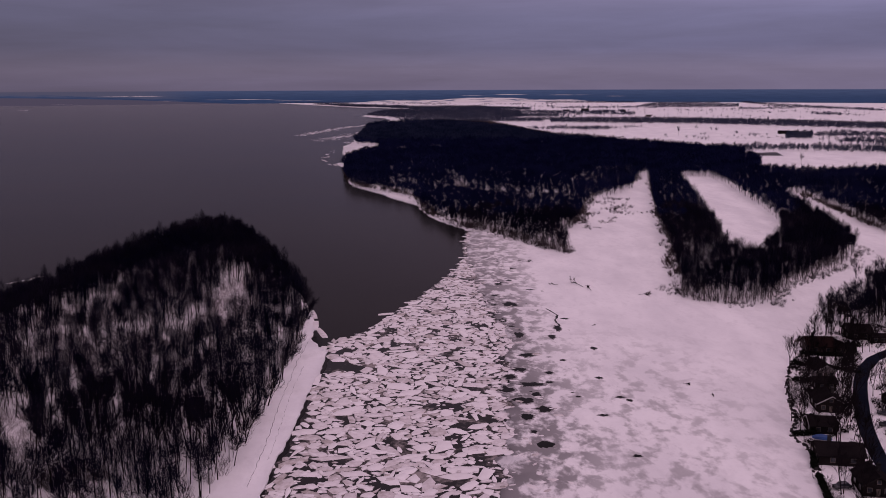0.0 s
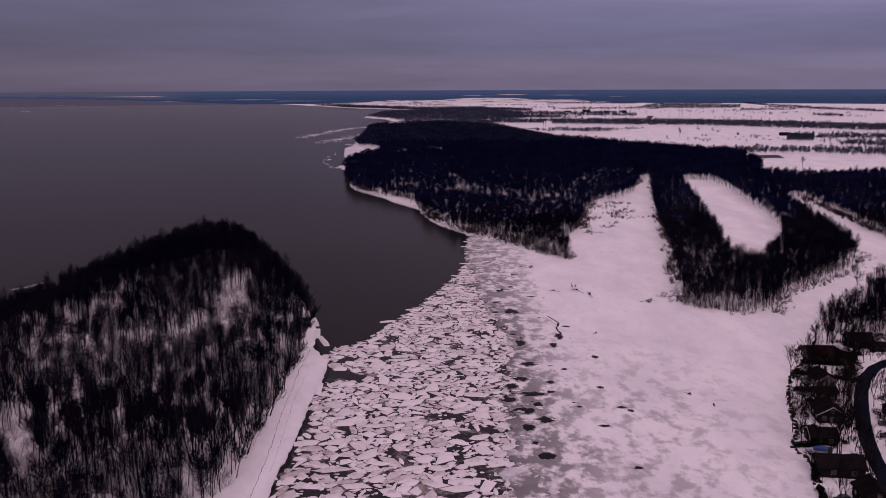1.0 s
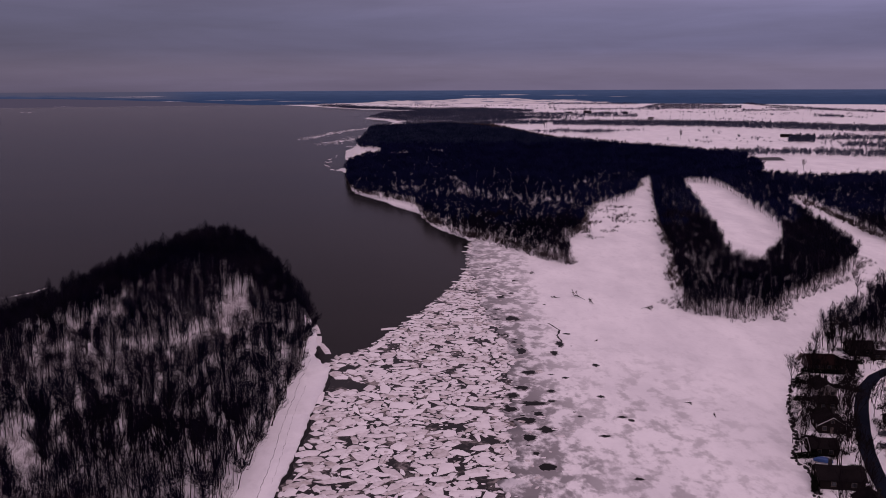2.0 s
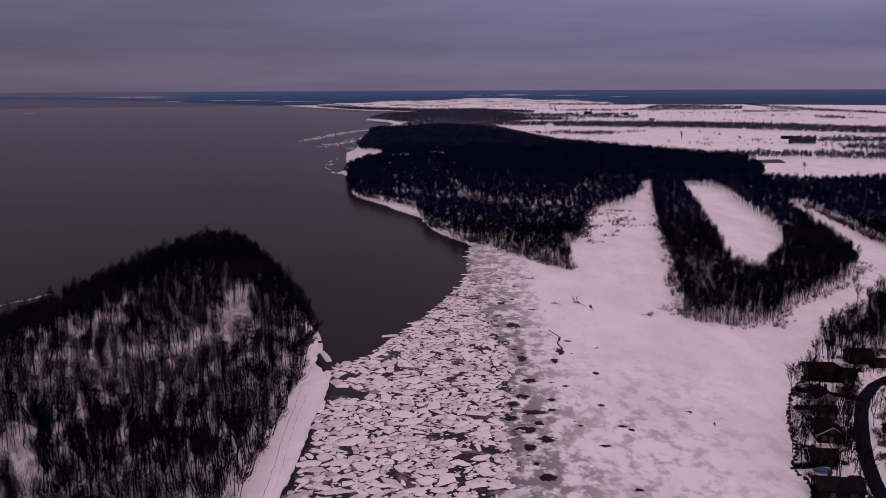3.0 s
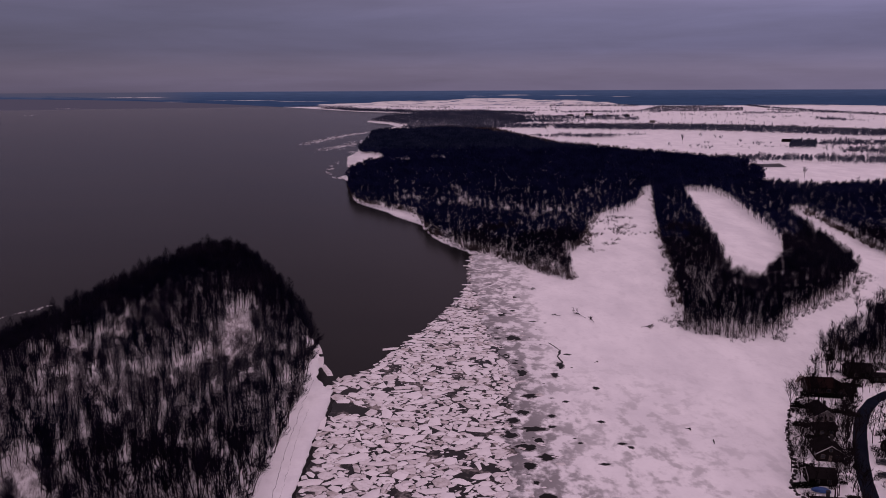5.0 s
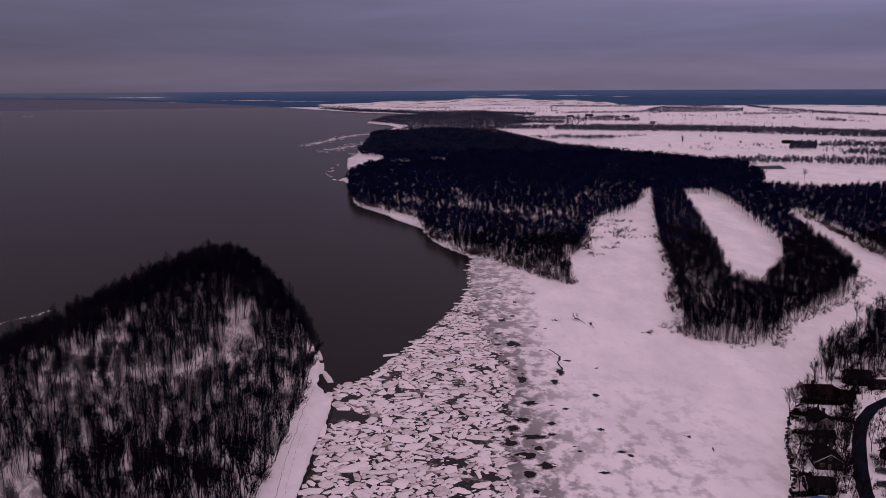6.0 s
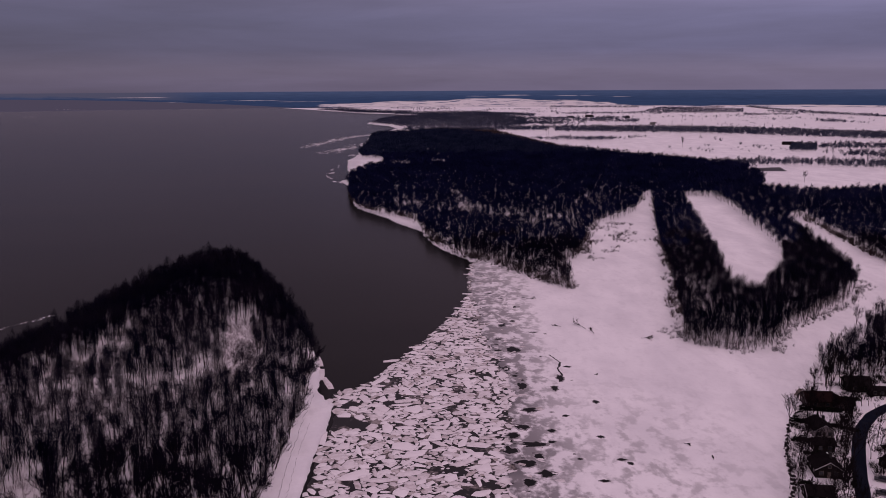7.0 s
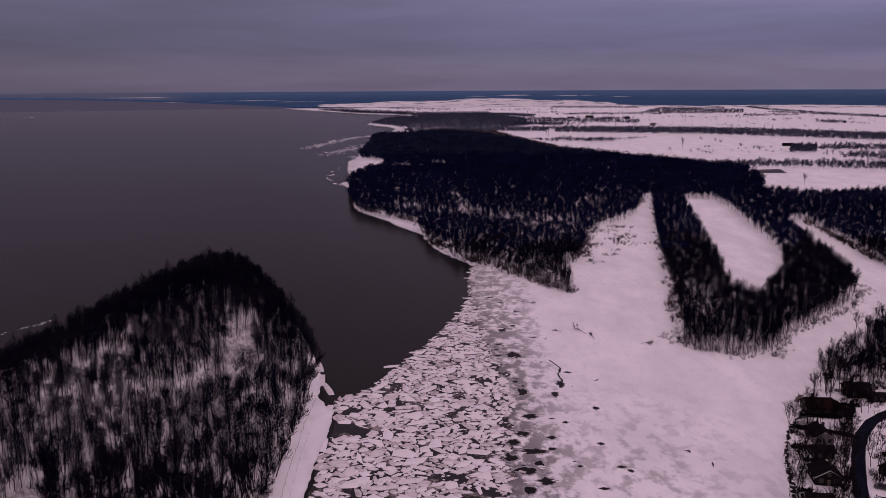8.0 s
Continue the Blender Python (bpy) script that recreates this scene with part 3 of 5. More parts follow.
def fuzzy_tree(seed, height, bole, radius, twigs, width, length, limbs=4, sides=3):
    """A leafless tree of the woods: bole and limbs, then a rounded haze of fine rising twigs. Gives points, faces and how many faces are bole."""
    rng = random.Random(seed)
    V, F = [], []
    r = max(0.10, height * 0.0095)
    top = Vector((rng.uniform(-.05, .05) * height, rng.uniform(-.05, .05) * height, height * (bole + 0.12)))
    tube(V, F, [Vector((0, 0, -0.4)), top], [r * 1.25, r * 0.7], sides)
    wood = len(F)
    for d in fork_dirs(rng, limbs, 0.12, 0.55):
        blade(V, F, top * rng.uniform(0.72, 0.98), d, height * (1 - bole) * rng.uniform(0.7, 0.95), max(r * 0.9, width), rng)
    low = height * bole * 0.85
    mid, half = (height + low) / 2, (height - low) / 2
    for _ in range(twigs):
        u = Vector((rng.gauss(0, 1), rng.gauss(0, 1), rng.gauss(0.15, 1))).normalized() * rng.random() ** 0.42
        wide = radius * (1.0 - 0.25 * u.z)
        p = Vector((u.x * wide + top.x, u.y * wide + top.y, mid + u.z * half * 0.92))
        d = Vector((u.x * 0.75 + rng.gauss(0, 0.28), u.y * 0.75 + rng.gauss(0, 0.28), 0.62 + 0.4 * u.z + rng.gauss(0, 0.2))).normalized()
        k = length * rng.uniform(0.6, 1.25)
        blade(V, F, p - d * k * 0.5, d, k, width * rng.uniform(0.6, 1.4), rng)
    return V, F, wood


def shrub(seed, size, stems, width):
    rng = random.Random(seed)
    V, F = [], []
    for _ in range(stems):
        a = rng.random() * 6.283
        base = Vector((math.cos(a), math.sin(a), 0)) * size * 0.35 * rng.random() + Vector((0, 0, -0.1))
        d = Vector((math.cos(a) * rng.uniform(0, 1), math.sin(a) * rng.uniform(0, 1), rng.uniform(0.6, 1.4))).normalized()
        blade(V, F, base, d, size * rng.uniform(0.6, 1.1), width, rng)
        for _ in range(3):
            p = base + d * size * rng.uniform(0.25, 0.8)
            d2 = (d + Vector((rng.uniform(-1, 1), rng.uniform(-1, 1), rng.uniform(-0.2, 1))) * 0.7).normalized()
            blade(V, F, p, d2, size * rng.uniform(0.25, 0.5), width * 0.8, rng)
    return V, F


def grove(name, templates, X, Y, mat, seed, label, category, lo=0.62, hi=1.15):
    """Many plants joined into one mesh."""
    rng = np.random.default_rng(seed)
    tv = [np.array([tuple(v) for v in t[0]], np.float32) for t in templates]
    tf = [np.array(t[1], np.int32) for t in templates]
    ts = [np.r_[np.ones(t[2] if len(t) > 2 else 0, np.int32), np.zeros(len(t[1]) - (t[2] if len(t) > 2 else 0), np.int32)] for t in templates]
    VV, FF, SS, base = [], [], [], 0
    for x, y in zip(X, Y):
        k = rng.integers(len(tv))
        a, s = rng.uniform(0, 6.283), rng.uniform(lo, hi)
        c, d = math.cos(a) * s, math.sin(a) * s
        v = tv[k]
        VV.append(np.stack([v[:, 0] * c - v[:, 1] * d + x, v[:, 0] * d + v[:, 1] * c + y, v[:, 2] * s * rng.uniform(0.9, 1.1) + land_height(x, y)], 1))
        FF.append(tf[k] + base)
        SS.append(ts[k])
        base += len(v)
    mixed = isinstance(mat, list)
    ob = mesh_object(name, np.concatenate(VV), np.concatenate(FF), mat, None, np.concatenate(SS) if mixed else None)
    return tagged(ob, label, category, kind="stuff")


def thin(X, Y, poly, share, seed):
    """Leave only a share of the points inside a polygon."""
    ok = ~inside(poly, X, Y) | (np.random.default_rng(seed).random(len(X)) < share)
    return X[ok], Y[ok]


def keep(X, Y, scale, level, seed):
    """Leave natural gaps: drop points where a slow noise is high."""
    ok = np.array([noise.noise((x * scale, y * scale, seed)) < level for x, y in zip(X.tolist(), Y.tolist())])
    return X[ok], Y[ok]


# the wooded island beside the channel
ISLAND_WOOD = [(-58, 120), (-58, 185), (-57, 214), (-56.5, 253), (-57, 299), (-62, 360), (-67, 376), (-81, 413), (-101, 463), (-127, 520), (-149, 555), (-167, 555),
               (-177, 520), (-182, 475), (-189, 432), (-192, 392), (-197, 350), (-209, 300), (-242, 200), (-240, 120)]
TREE_KINDS = [bare_tree(40 + i, (15.5, 13, 16.5, 12, 14.5, 16, 11, 15, 13.5, 17)[i], (0.45, 0.2, 0.5, 0.12, 0.4, 0.35, 0.1, 0.5, 0.3, 0.42)[i], (4, 4, 3, 4, 4, 5, 5, 3, 4, 4)[i],
                        (0.42, 0.5, 0.35, 0.55, 0.42, 0.45, 0.7, 0.35, 0.5, 0.4)[i]) for i in range(10)]


def tree_thing(arrays, twig):
    root = new("tree")
    root.empty_display_size = 0.5
    TV, TF, CV, CF = arrays
    mesh_object("trunk", [tuple(v) for v in TV], TF, BARK, root)
    mesh_object("crown", [tuple(v) for v in CV], CF, twig, root)
    return tagged(root, "tall leafless dark-barked deciduous tree standing in snow", "tree", "trees of the wooded island")


def off_line(X, Y, line, reach):
    """Distance of points to a broken line is over reach."""
    best = np.full(len(X), 1e9)
    for (a, b), (c, d) in zip(line, line[1:]):
        t = np.clip(((X - a) * (c - a) + (Y - b) * (d - b)) / ((c - a) ** 2 + (d - b) ** 2), 0, 1)
        best = np.minimum(best, np.hypot(X - a - t * (c - a), Y - b - t * (d - b)))
    return best > reach


GLADES = [([(-122, 210), (-132, 232)], 3.5), ([(-150, 290), (-125, 300), (-106, 302), (-96, 318), (-97, 350), (-101, 400)], 8.0), ([(-158, 360), (-156, 405)], 4.0), ([(-130, 222), (-112, 200)], 5.0), ([(-175, 330), (-150, 345)], 7.0)]
OPEN_WOOD = [(-192, 318), (-189, 325), (-176, 348), (-167, 385), (-131, 385), (-114, 388), (-114, 435), (-110, 462), (-99, 435), (-92, 387), (-86, 330), (-84, 285), (-88, 262), (-96, 253), (-118, 256), (-122, 233), (-132, 215), (-150, 215)]
X, Y = scattered(ISLAND_WOOD, 3.9, 71)
X, Y = keep(X, Y, 0.03, 0.55, 5.0)
X, Y = thin(X, Y, OPEN_WOOD, 0.78, 70)
ok = (Y > 168) & (X > -0.60 * Y - 25)
rg = np.random.default_rng(17)
for line, reach in GLADES:
    ok &= off_line(X, Y, line, reach) | (rg.random(len(X)) < 0.2)
X, Y = X[ok], Y[ok]
order = np.argsort(Y)
order = np.concatenate([order[Y[order] > 205], order[Y[order] <= 205]])
near, rest = order[:180], order[180:]
first = [tree_thing(q, TWIG) for q in TREE_KINDS]
rt = random.Random(8)


def plant(n, x, y, lo, hi, lean=4.0, models=None):
    """Stand tree n at a place, with its own turn, lean and size."""
    m = pose(x, y, land_height(x, y), rt.uniform(-lean, lean), rt.uniform(-lean, lean), rt.uniform(0, 360)) @ Matrix.Scale(rt.uniform(lo, hi), 4)
    if n < len(first):
        first[n].matrix_basis = m
        return first[n]
    kinds = models or first
    ob = copy_thing(kinds[rt.randrange(len(kinds))], Matrix())
    ob.matrix_basis = m
    return ob


for n, i in enumerate(near):
    plant(n, X[i], Y[i], 0.72, 1.05)
for y in np.arange(202, 345, 4.6):
    x = -57.5 + rt.uniform(-1.5, 1.5) - max(0.0, (y - 299) * 0.1)
    ob = plant(99, x, y, 0.5, 0.85)
    ob.matrix_basis = Matrix.Translation((x, y, 0)) @ Matrix.Rotation(radians(rt.uniform(8, 26)), 4, "Y") @ Matrix.Translation((-x, -y, 0)) @ ob.matrix_basis
RX, RY = scattered(ISLAND_WOOD, 4.4, 72)
rim = (RX > -0.60 * RY - 25) & (((RY > 385) & ~off_line(RX, RY, ISLAND[11:17], 20.0)) | ((RY > 310) & ~off_line(RX, RY, ISLAND[16:23], 30.0)) | (RY > 470))
MID = [fuzzy_tree(90 + i, 13.0 + (i % 4), (0.5, 0.42, 0.36, 0.46)[i % 4], 2.3 + 0.3 * (i % 3), 185, 0.115, 2.2, 5) for i in range(10)]
grove("island_woods", MID, np.concatenate([X[rest], RX[rim]]), np.concatenate([Y[rest], RY[rim]]), [TWIG, BARK], 12, "dense leafless woods on the snowy island", "woods", 0.78, 1.12)
X, Y = scattered(ISLAND_WOOD, 5.8, 77)
X, Y = keep(X, Y, 0.05, 0.12, 15.0)
ok = (Y > 168) & (X > -0.60 * Y - 25)
BUSH = [shrub(300 + i, 2.6 + 0.5 * (i % 3), 24, 0.06) for i in range(5)]
grove("undergrowth", BUSH, X[ok], Y[ok], SHRUB, 13, "low brown leafless undergrowth in the snow", "undergrowth", 0.5, 1.2)

# pale thickets in the glades and along the shelf of shore ice, and one brown thicket
rk = np.random.default_rng(29)
KX, KY = scattered(ISLAND_WOOD, 2.6, 78)
glade = np.zeros(len(KX), bool)
for line, reach in GLADES:
    glade |= ~off_line(KX, KY, line, reach * 1.25)
glade |= ~off_line(KX, KY, [(-57.5, 190), (-57, 253), (-58, 299), (-62, 350)], 3.2)
glade |= inside(OPEN_WOOD, KX, KY) & (rk.random(len(KX)) < 0.35)
glade &= (KY > 168) & (rk.random(len(KX)) < 0.85)
FROSTY = [shrub(360 + i, 2.6 + 0.6 * (i % 3), 22, 0.05) for i in range(5)]
grove("thicket", FROSTY, KX[glade], KY[glade], PALE_TWIG, 14, "pale frosty leafless thicket in the snowy glades", "thicket", 0.6, 1.3)
grove("brown_thicket", BUSH, rk.normal(-98, 4.5, 46), rk.normal(194, 3.0, 46), SHRUB, 15, "reddish-brown leafless thicket at the end of the island", "thicket", 0.9, 1.6)

# woods across the bay and on the peninsula
FIELD = [(260, 899), (291, 888), (288, 824), (277, 746), (266, 682), (259, 640), (243, 577), (217, 511), (198, 486), (184, 459), (174, 456), (171, 472), (176, 506), (192, 567), (199, 603), (213, 674), (236, 790)]
WEST_SHORE = [(74, 479), (67, 485), (60, 495), (51, 517), (41, 534), (31, 558), (18, 564), (2, 595), (-12, 629), (-20, 679), (-29, 732), (-45, 754), (-56, 765), (-68, 779), (-90, 808), (-105, 868), (-119, 985), (-133, 1066), (-126, 1165), (-120, 1205), (-104, 1235), (-101, 1330)]
NORTH_EDGE = [(-114, 1390), (-150, 1425), (-163, 1500), (-168, 1745), (-183, 1990), (-165, 2090), (-39, 2190), (54, 2150), (140, 1900), (195, 1600), (268, 1490), (320, 1380), (368, 1340), (436, 1215), (420, 1080), (365, 935), (402, 890), (497, 918), (760, 940), (760, 560)]
CREEK = [(300, 535), (303, 555), (306, 585), (313, 620), (316, 658), (324, 700), (331, 745), (314, 742), (299, 705), (287, 642), (274, 577), (268, 548), (264, 524), (252, 487)]
PENINSULA = [(245, 474), (230, 453), (211, 434), (194, 416), (177, 403), (165, 385), (155, 369), (147, 364), (136, 363), (126, 365), (118, 369), (114, 379), (121, 400), (126, 423), (134, 461), (142, 498), (150, 542), (162, 605), (182, 699), (222, 871)]
INLET = [(231, 920), (219, 895), (200, 848), (186, 793), (167, 756), (149, 732), (136, 716), (120, 671), (111, 643), (103, 606), (92, 567), (83, 563), (76, 553), (79, 534), (79, 499)]
WOODS = WEST_SHORE + NORTH_EDGE + CREEK + PENINSULA + INLET
# open stands where the snow shows between the boles
STANDS = [([(74, 470), (28, 552), (40, 580), (70, 560), (84, 500)], 0.6), ([(-15, 770), (15, 735), (54, 690), (100, 640), (128, 690), (143, 750), (60, 760), (0, 800)], 0.56), ([(-2, 930), (8, 930), (30, 770), (22, 745), (12, 760)], 0.3), ([(130, 720), (215, 870), (225, 960), (180, 960), (120, 800)], 0.7),
          ([(122, 400), (138, 400), (168, 480), (148, 490)], 0.65), ([(114, 360), (160, 360), (168, 384), (116, 390)], 0.75), ([(-52, 796), (-20, 780), (-25, 830), (-60, 850)], 0.5)]
NEAR_WOOD = [fuzzy_tree(120 + i, 11 + (i % 4), (0.50, 0.42, 0.36, 0.54, 0.46)[i % 5], 2.1 + 0.3 * (i % 3), 122, 0.155, 2.2, 5) for i in range(10)]
DEEP_WOOD = [fuzzy_tree(140 + i, 11.5 + (i % 3), (0.46, 0.40, 0.34, 0.50)[i % 4], 2.5 + 0.3 * (i % 3), 68, 0.32, 2.5, 4) for i in range(10)]
FAR_WOOD = [fuzzy_tree(160 + i, 11.5 + (i % 4), 0.2, 4.2 + 0.4 * (i % 3), 34, 1.6, 2.3, 1) for i in range(8)]


def woods_band(name, gap, y0, y1, templates, mat, seed, label):
    X, Y = scattered(WOODS, gap, seed, 0.3)
    edge_y = Y + np.array([70 * noise.noise((x * 0.03, y * 0.03, 12.0)) for x, y in zip(X.tolist(), Y.tolist())])
    ok = ~inside(FIELD, X, Y) & (edge_y >= y0) & (edge_y < y1) & (X < 0.6 * Y + 40)
    for cx, cy, rx, ry in ((-74, 1264, 22, 30), (-13, 1295, 18, 30), (16, 771, 7, 26)):
        ok &= ((X - cx) / rx) ** 2 + ((Y - cy) / ry) ** 2 > 1
    X, Y = X[ok], Y[ok]
    for poly, share in STANDS:
        X, Y = thin(X, Y, poly, share, seed)
    grove(name, templates, X, Y, mat, seed, label, "woods", 0.72, 1.15)


woods_band("peninsula_woods", 3.35, 0, 600, NEAR_WOOD, [TWIG, BOLE], 21, "dense dark leafless woods along the frozen bay")
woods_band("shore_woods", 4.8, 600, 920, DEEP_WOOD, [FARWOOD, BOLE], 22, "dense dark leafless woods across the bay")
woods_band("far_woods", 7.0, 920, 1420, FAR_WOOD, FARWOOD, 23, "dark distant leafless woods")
woods_band("distant_woods", 7.4, 1420, 2300, FAR_WOOD, FARHAZE, 29, "distant leafless woods on the point, tinted with blue haze")

ux, uy = np.concatenate([np.stack(scattered(poly, 4.4, 35)) for poly, _ in STANDS[1:4]], 1)
grove("understory", [shrub(350 + i, 3.0 + 0.5 * (i % 3), 16, 0.14) for i in range(5)], ux, uy, BRUSHWOOD, 36, "grey-brown leafless understory in the open stands", "undergrowth", 0.5, 1.2)
PX, PY = scattered(WOODS, 2.1, 37)
fringe = (PY < 700) & (PX < 0.6 * PY + 40) & ~inside(FIELD, PX, PY)
fringe &= ~off_line(PX, PY, PENINSULA[1:14], 11.0) | ~off_line(PX, PY, WEST_SHORE[:7], 13.0) | ~off_line(PX, PY, INLET[8:], 6.0) | (~off_line(PX, PY, CREEK, 6.0) & (np.arange(len(PX)) % 2 == 0))
SAPLING = [fuzzy_tree(370 + i, 5.0 + (i % 4), 0.12, 1.2 + 0.2 * (i % 3), 40, 0.075, 1.5, 2) for i in range(8)]
grove("saplings", SAPLING, PX[fringe], PY[fringe], SAPWOOD, 38, "pale grey-brown leafless saplings at the edge of the woods", "saplings", 0.55, 1.2)
BRUSH = [shrub(340 + i, 3.4 + 0.5 * (i % 3), 16, 0.30) for i in range(5)]
rb = np.random.default_rng(19)
QX, QY = [], []
FRONT = [(76, 481), (60, 497), (41, 536), (18, 567), (2, 598), (-11, 632), (-19, 682), (-27, 743), (-54, 778), (-86, 818), (-103, 875), (-118, 988)]
for (a, b), (c, d) in list(zip(FRONT, FRONT[1:])) + [((120, 405), (141, 482)), ((141, 482), (165, 605)), ((165, 605), (224, 868)), ((100, 585), (116, 665)), ((306, 558), (311, 595)), ((311, 595), (321, 678)), ((321, 678), (332, 745))]:
    n = int(math.hypot(c - a, d - b) / 2.2)
    t = rb.random(n)
    QX.append(a + (c - a) * t + rb.normal(2, 2.5, n))
    QY.append(b + (d - b) * t + np.abs(rb.normal(0, 9.0, n)))
grove("shore_brush", BRUSH, np.concatenate(QX), np.concatenate(QY), SHRUB, 26, "dark leafless brush under the shore woods", "brush", 0.5, 1.2)

MARSH = [(-60, 2200), (54, 2150), (140, 1900), (195, 1600), (235, 1560), (215, 1750), (170, 1985), (125, 2300), (21, 2316), (-60, 2300)]
X, Y = scattered(MARSH, 5.4, 27)
grove("marsh_scrub", [fuzzy_tree(220 + i, 5 + (i % 3), 0.1, 3.2, 22, 0.95, 1.7, 0) for i in range(6)], X, Y, SHRUB, 28, "brown leafless scrub on the far marsh", "scrub", 0.5, 1.2)

# hedgerows and woods between the far fields
ROWS_FIRST = [([(286, 2187), (495, 2113), (643, 2074), (709, 2017), (814, 1937), (963, 1795), (1300, 1560), (1400, 1800), (1096, 2030), (977, 2130), (872, 2240), (728, 2330), (554, 2380), (321, 2410), (294, 2240)], 9, 0.95),
          ([(-258, 2745), (-172, 2580), (-140, 2480), (32, 2440), (160, 2430), (255, 2560), (290, 3096), (179, 3543), (-100, 3440), (-155, 3330), (-232, 3150)], 9.5, 1),
          ([(415, 1228), (530, 1238), (631, 1172), (800, 1130), (800, 1240), (690, 1270), (562, 1300), (443, 1305)], 6.5, 0.85),
          ([(627, 1498), (675, 1495), (745, 1650), (705, 1670)], 6, 1)]
ROWS_SECOND = [([(703, 1559), (824, 1535), (960, 1480), (980, 1560), (880, 1620), (749, 1640)], 7.5, 0.8),
          ([(666, 1381), (698, 1379), (715, 1328), (830, 1270), (850, 1330), (750, 1450), (725, 1460)], 7, 0.8),
          ([(789, 1650), (869, 1610), (1000, 1560), (1000, 1590), (869, 1640), (789, 1680)], 8, 0.7),
          ([(251, 1867), (313, 1817), (372, 1836), (380, 1880), (326, 1860), (254, 1900)], 7, 0.9),
          ([(212, 2619), (416, 2792), (623, 2670), (670, 2872), (457, 3074), (274, 3096)], 12.5, 0.75)]
ROWS_THIRD = [([(-470, 3980), (-380, 3850), (-215, 3690), (60, 3420), (140, 3290), (345, 3140), (345, 3210), (140, 3380), (-140, 3560), (-340, 3800), (-440, 4080)], 20, 0.85),
          ([(-186, 4240), (114, 3900), (120, 3960), (-180, 4320)], 24, 0.6),
          ([(453, 3520), (873, 3620), (873, 3670), (453, 3580)], 16, 0.85),
          ([(245, 2600), (330, 2550), (335, 2590), (245, 2640)], 13, 0.7),
          ([(859, 3690), (1103, 3563), (1286, 3581), (1459, 4065), (1321, 4272), (1134, 4438)], 16, 0.9),
          ([(556, 4553), (1024, 4401), (1100, 4750), (640, 4860)], 22, 0.9),
          ([(-228, 3650), (184, 3640), (200, 3900), (-248, 3930)], 17, 0.9)]
ROWS_FOURTH = [([(1162, 3234), (1391, 3278), (1454, 3400), (1228, 3390)], 15, 0.8),
          ([(1202, 2683), (1256, 2581), (1310, 2700), (1250, 2790)], 13, 0.8),
          ([(1440, 3720), (1530, 3380), (1625, 3040), (1645, 3060), (1560, 3400), (1470, 3760)], 10, 0.9),
          ([(1270, 2631), (1285, 2631), (1290, 2780), (1275, 2780)], 14, 0.8),
          ([(-672, 4240), (-577, 4225), (-560, 4300), (-670, 4320)], 22, 1),
          ([(-950, 4825), (-621, 4540), (-471, 4107), (-153, 3798), (-168, 4000), (-450, 4330), (-600, 4760), (-900, 4860)], 20, 0.9),
          ([(470, 3180), (690, 3090), (690, 3130), (470, 3220)], 20, 0.5)]
ROWS_FIFTH = [([(-130, 2250), (60, 2230), (260, 2230), (330, 2420), (-120, 2400)], 9, 0.85),
          ([(-225, 3690), (-390, 3840), (-530, 4090), (-690, 4370), (-640, 4430), (-480, 4190), (-330, 3970), (-150, 3770)], 11, 0.9),
          ([(-120, 3460), (200, 3560), (340, 3360), (380, 3480), (200, 3700), (-160, 3620)], 10, 0.85),
          ([(-20, 2340), (138, 2260), (250, 2230), (250, 2262), (138, 2300), (-10, 2380)], 12, 0.6)]
# single lines of trees: places, spacing, depth, share
LINES_EAST = [([(1655, 4545), (1594, 4083), (1608, 3786), (1598, 3532), (1599, 3380), (1652, 3301), (1626, 3048)], 8, 22, 0.9), ([(859, 3481), (968, 3622), (1087, 3605)], 14, 40, 0.6), ([(879, 3202), (932, 3195), (948, 3071), (1089, 3176), (1193, 3163)], 18, 16, 0.5),
              ([(1224, 2680), (1294, 2672), (1310, 2542)], 10, 12, 0.6), ([(713, 1565), (781, 1592), (878, 1635)], 6, 14, 0.8), ([(669, 1454), (704, 1413), (779, 1448)], 6, 12, 0.7), ([(578, 1864), (601, 1741), (597, 1542)], 22, 8, 0.6), ([(1492, 4447), (1196, 4260), (1141, 4386)], 12, 40, 0.8), ([(1073, 2790), (1263, 2922), (1428, 2850)], 24, 20, 0.4)]
LINES_NORTH = [([(515, 3528), (656, 3547), (854, 3558)], 8, 22, 0.95), ([(-226, 3629), (-74, 3532), (146, 3578), (262, 3487), (343, 3336)], 8, 60, 0.9), ([(527, 2953), (618, 3053), (681, 3103)], 10, 40, 0.7), ([(296, 3091), (414, 3020)], 10, 30, 0.7), ([(389, 3790), (517, 3772)], 14, 30, 0.6)]
LINES_SHORE = [([(172, 4210), (582, 4251)], 20, 30, 0.6), ([(148, 2702), (254, 2648), (362, 2637)], 7, 30, 0.85), ([(-525, 4114), (-404, 3906), (-180, 3703)], 8, 50, 0.9), ([(267, 1843), (342, 1838), (414, 1875), (462, 1916)], 7, 10, 0.8), ([(137, 1895), (193, 1869), (251, 1823)], 6, 14, 0.9), ([(-312, 4517), (-94, 4480), (28, 4343)], 14, 40, 0.7), ([(255, 2700), (330, 2620), (420, 2700)], 8, 90, 0.5)]
GROVE_FAR = [fuzzy_tree(180 + i, 10 + (i % 4), 0.12, 4.6 + 0.5 * (i % 3), 16, 2.0, 2.2, 0) for i in range(8)]
HX, HY = [], []
rh = np.random.default_rng(4)
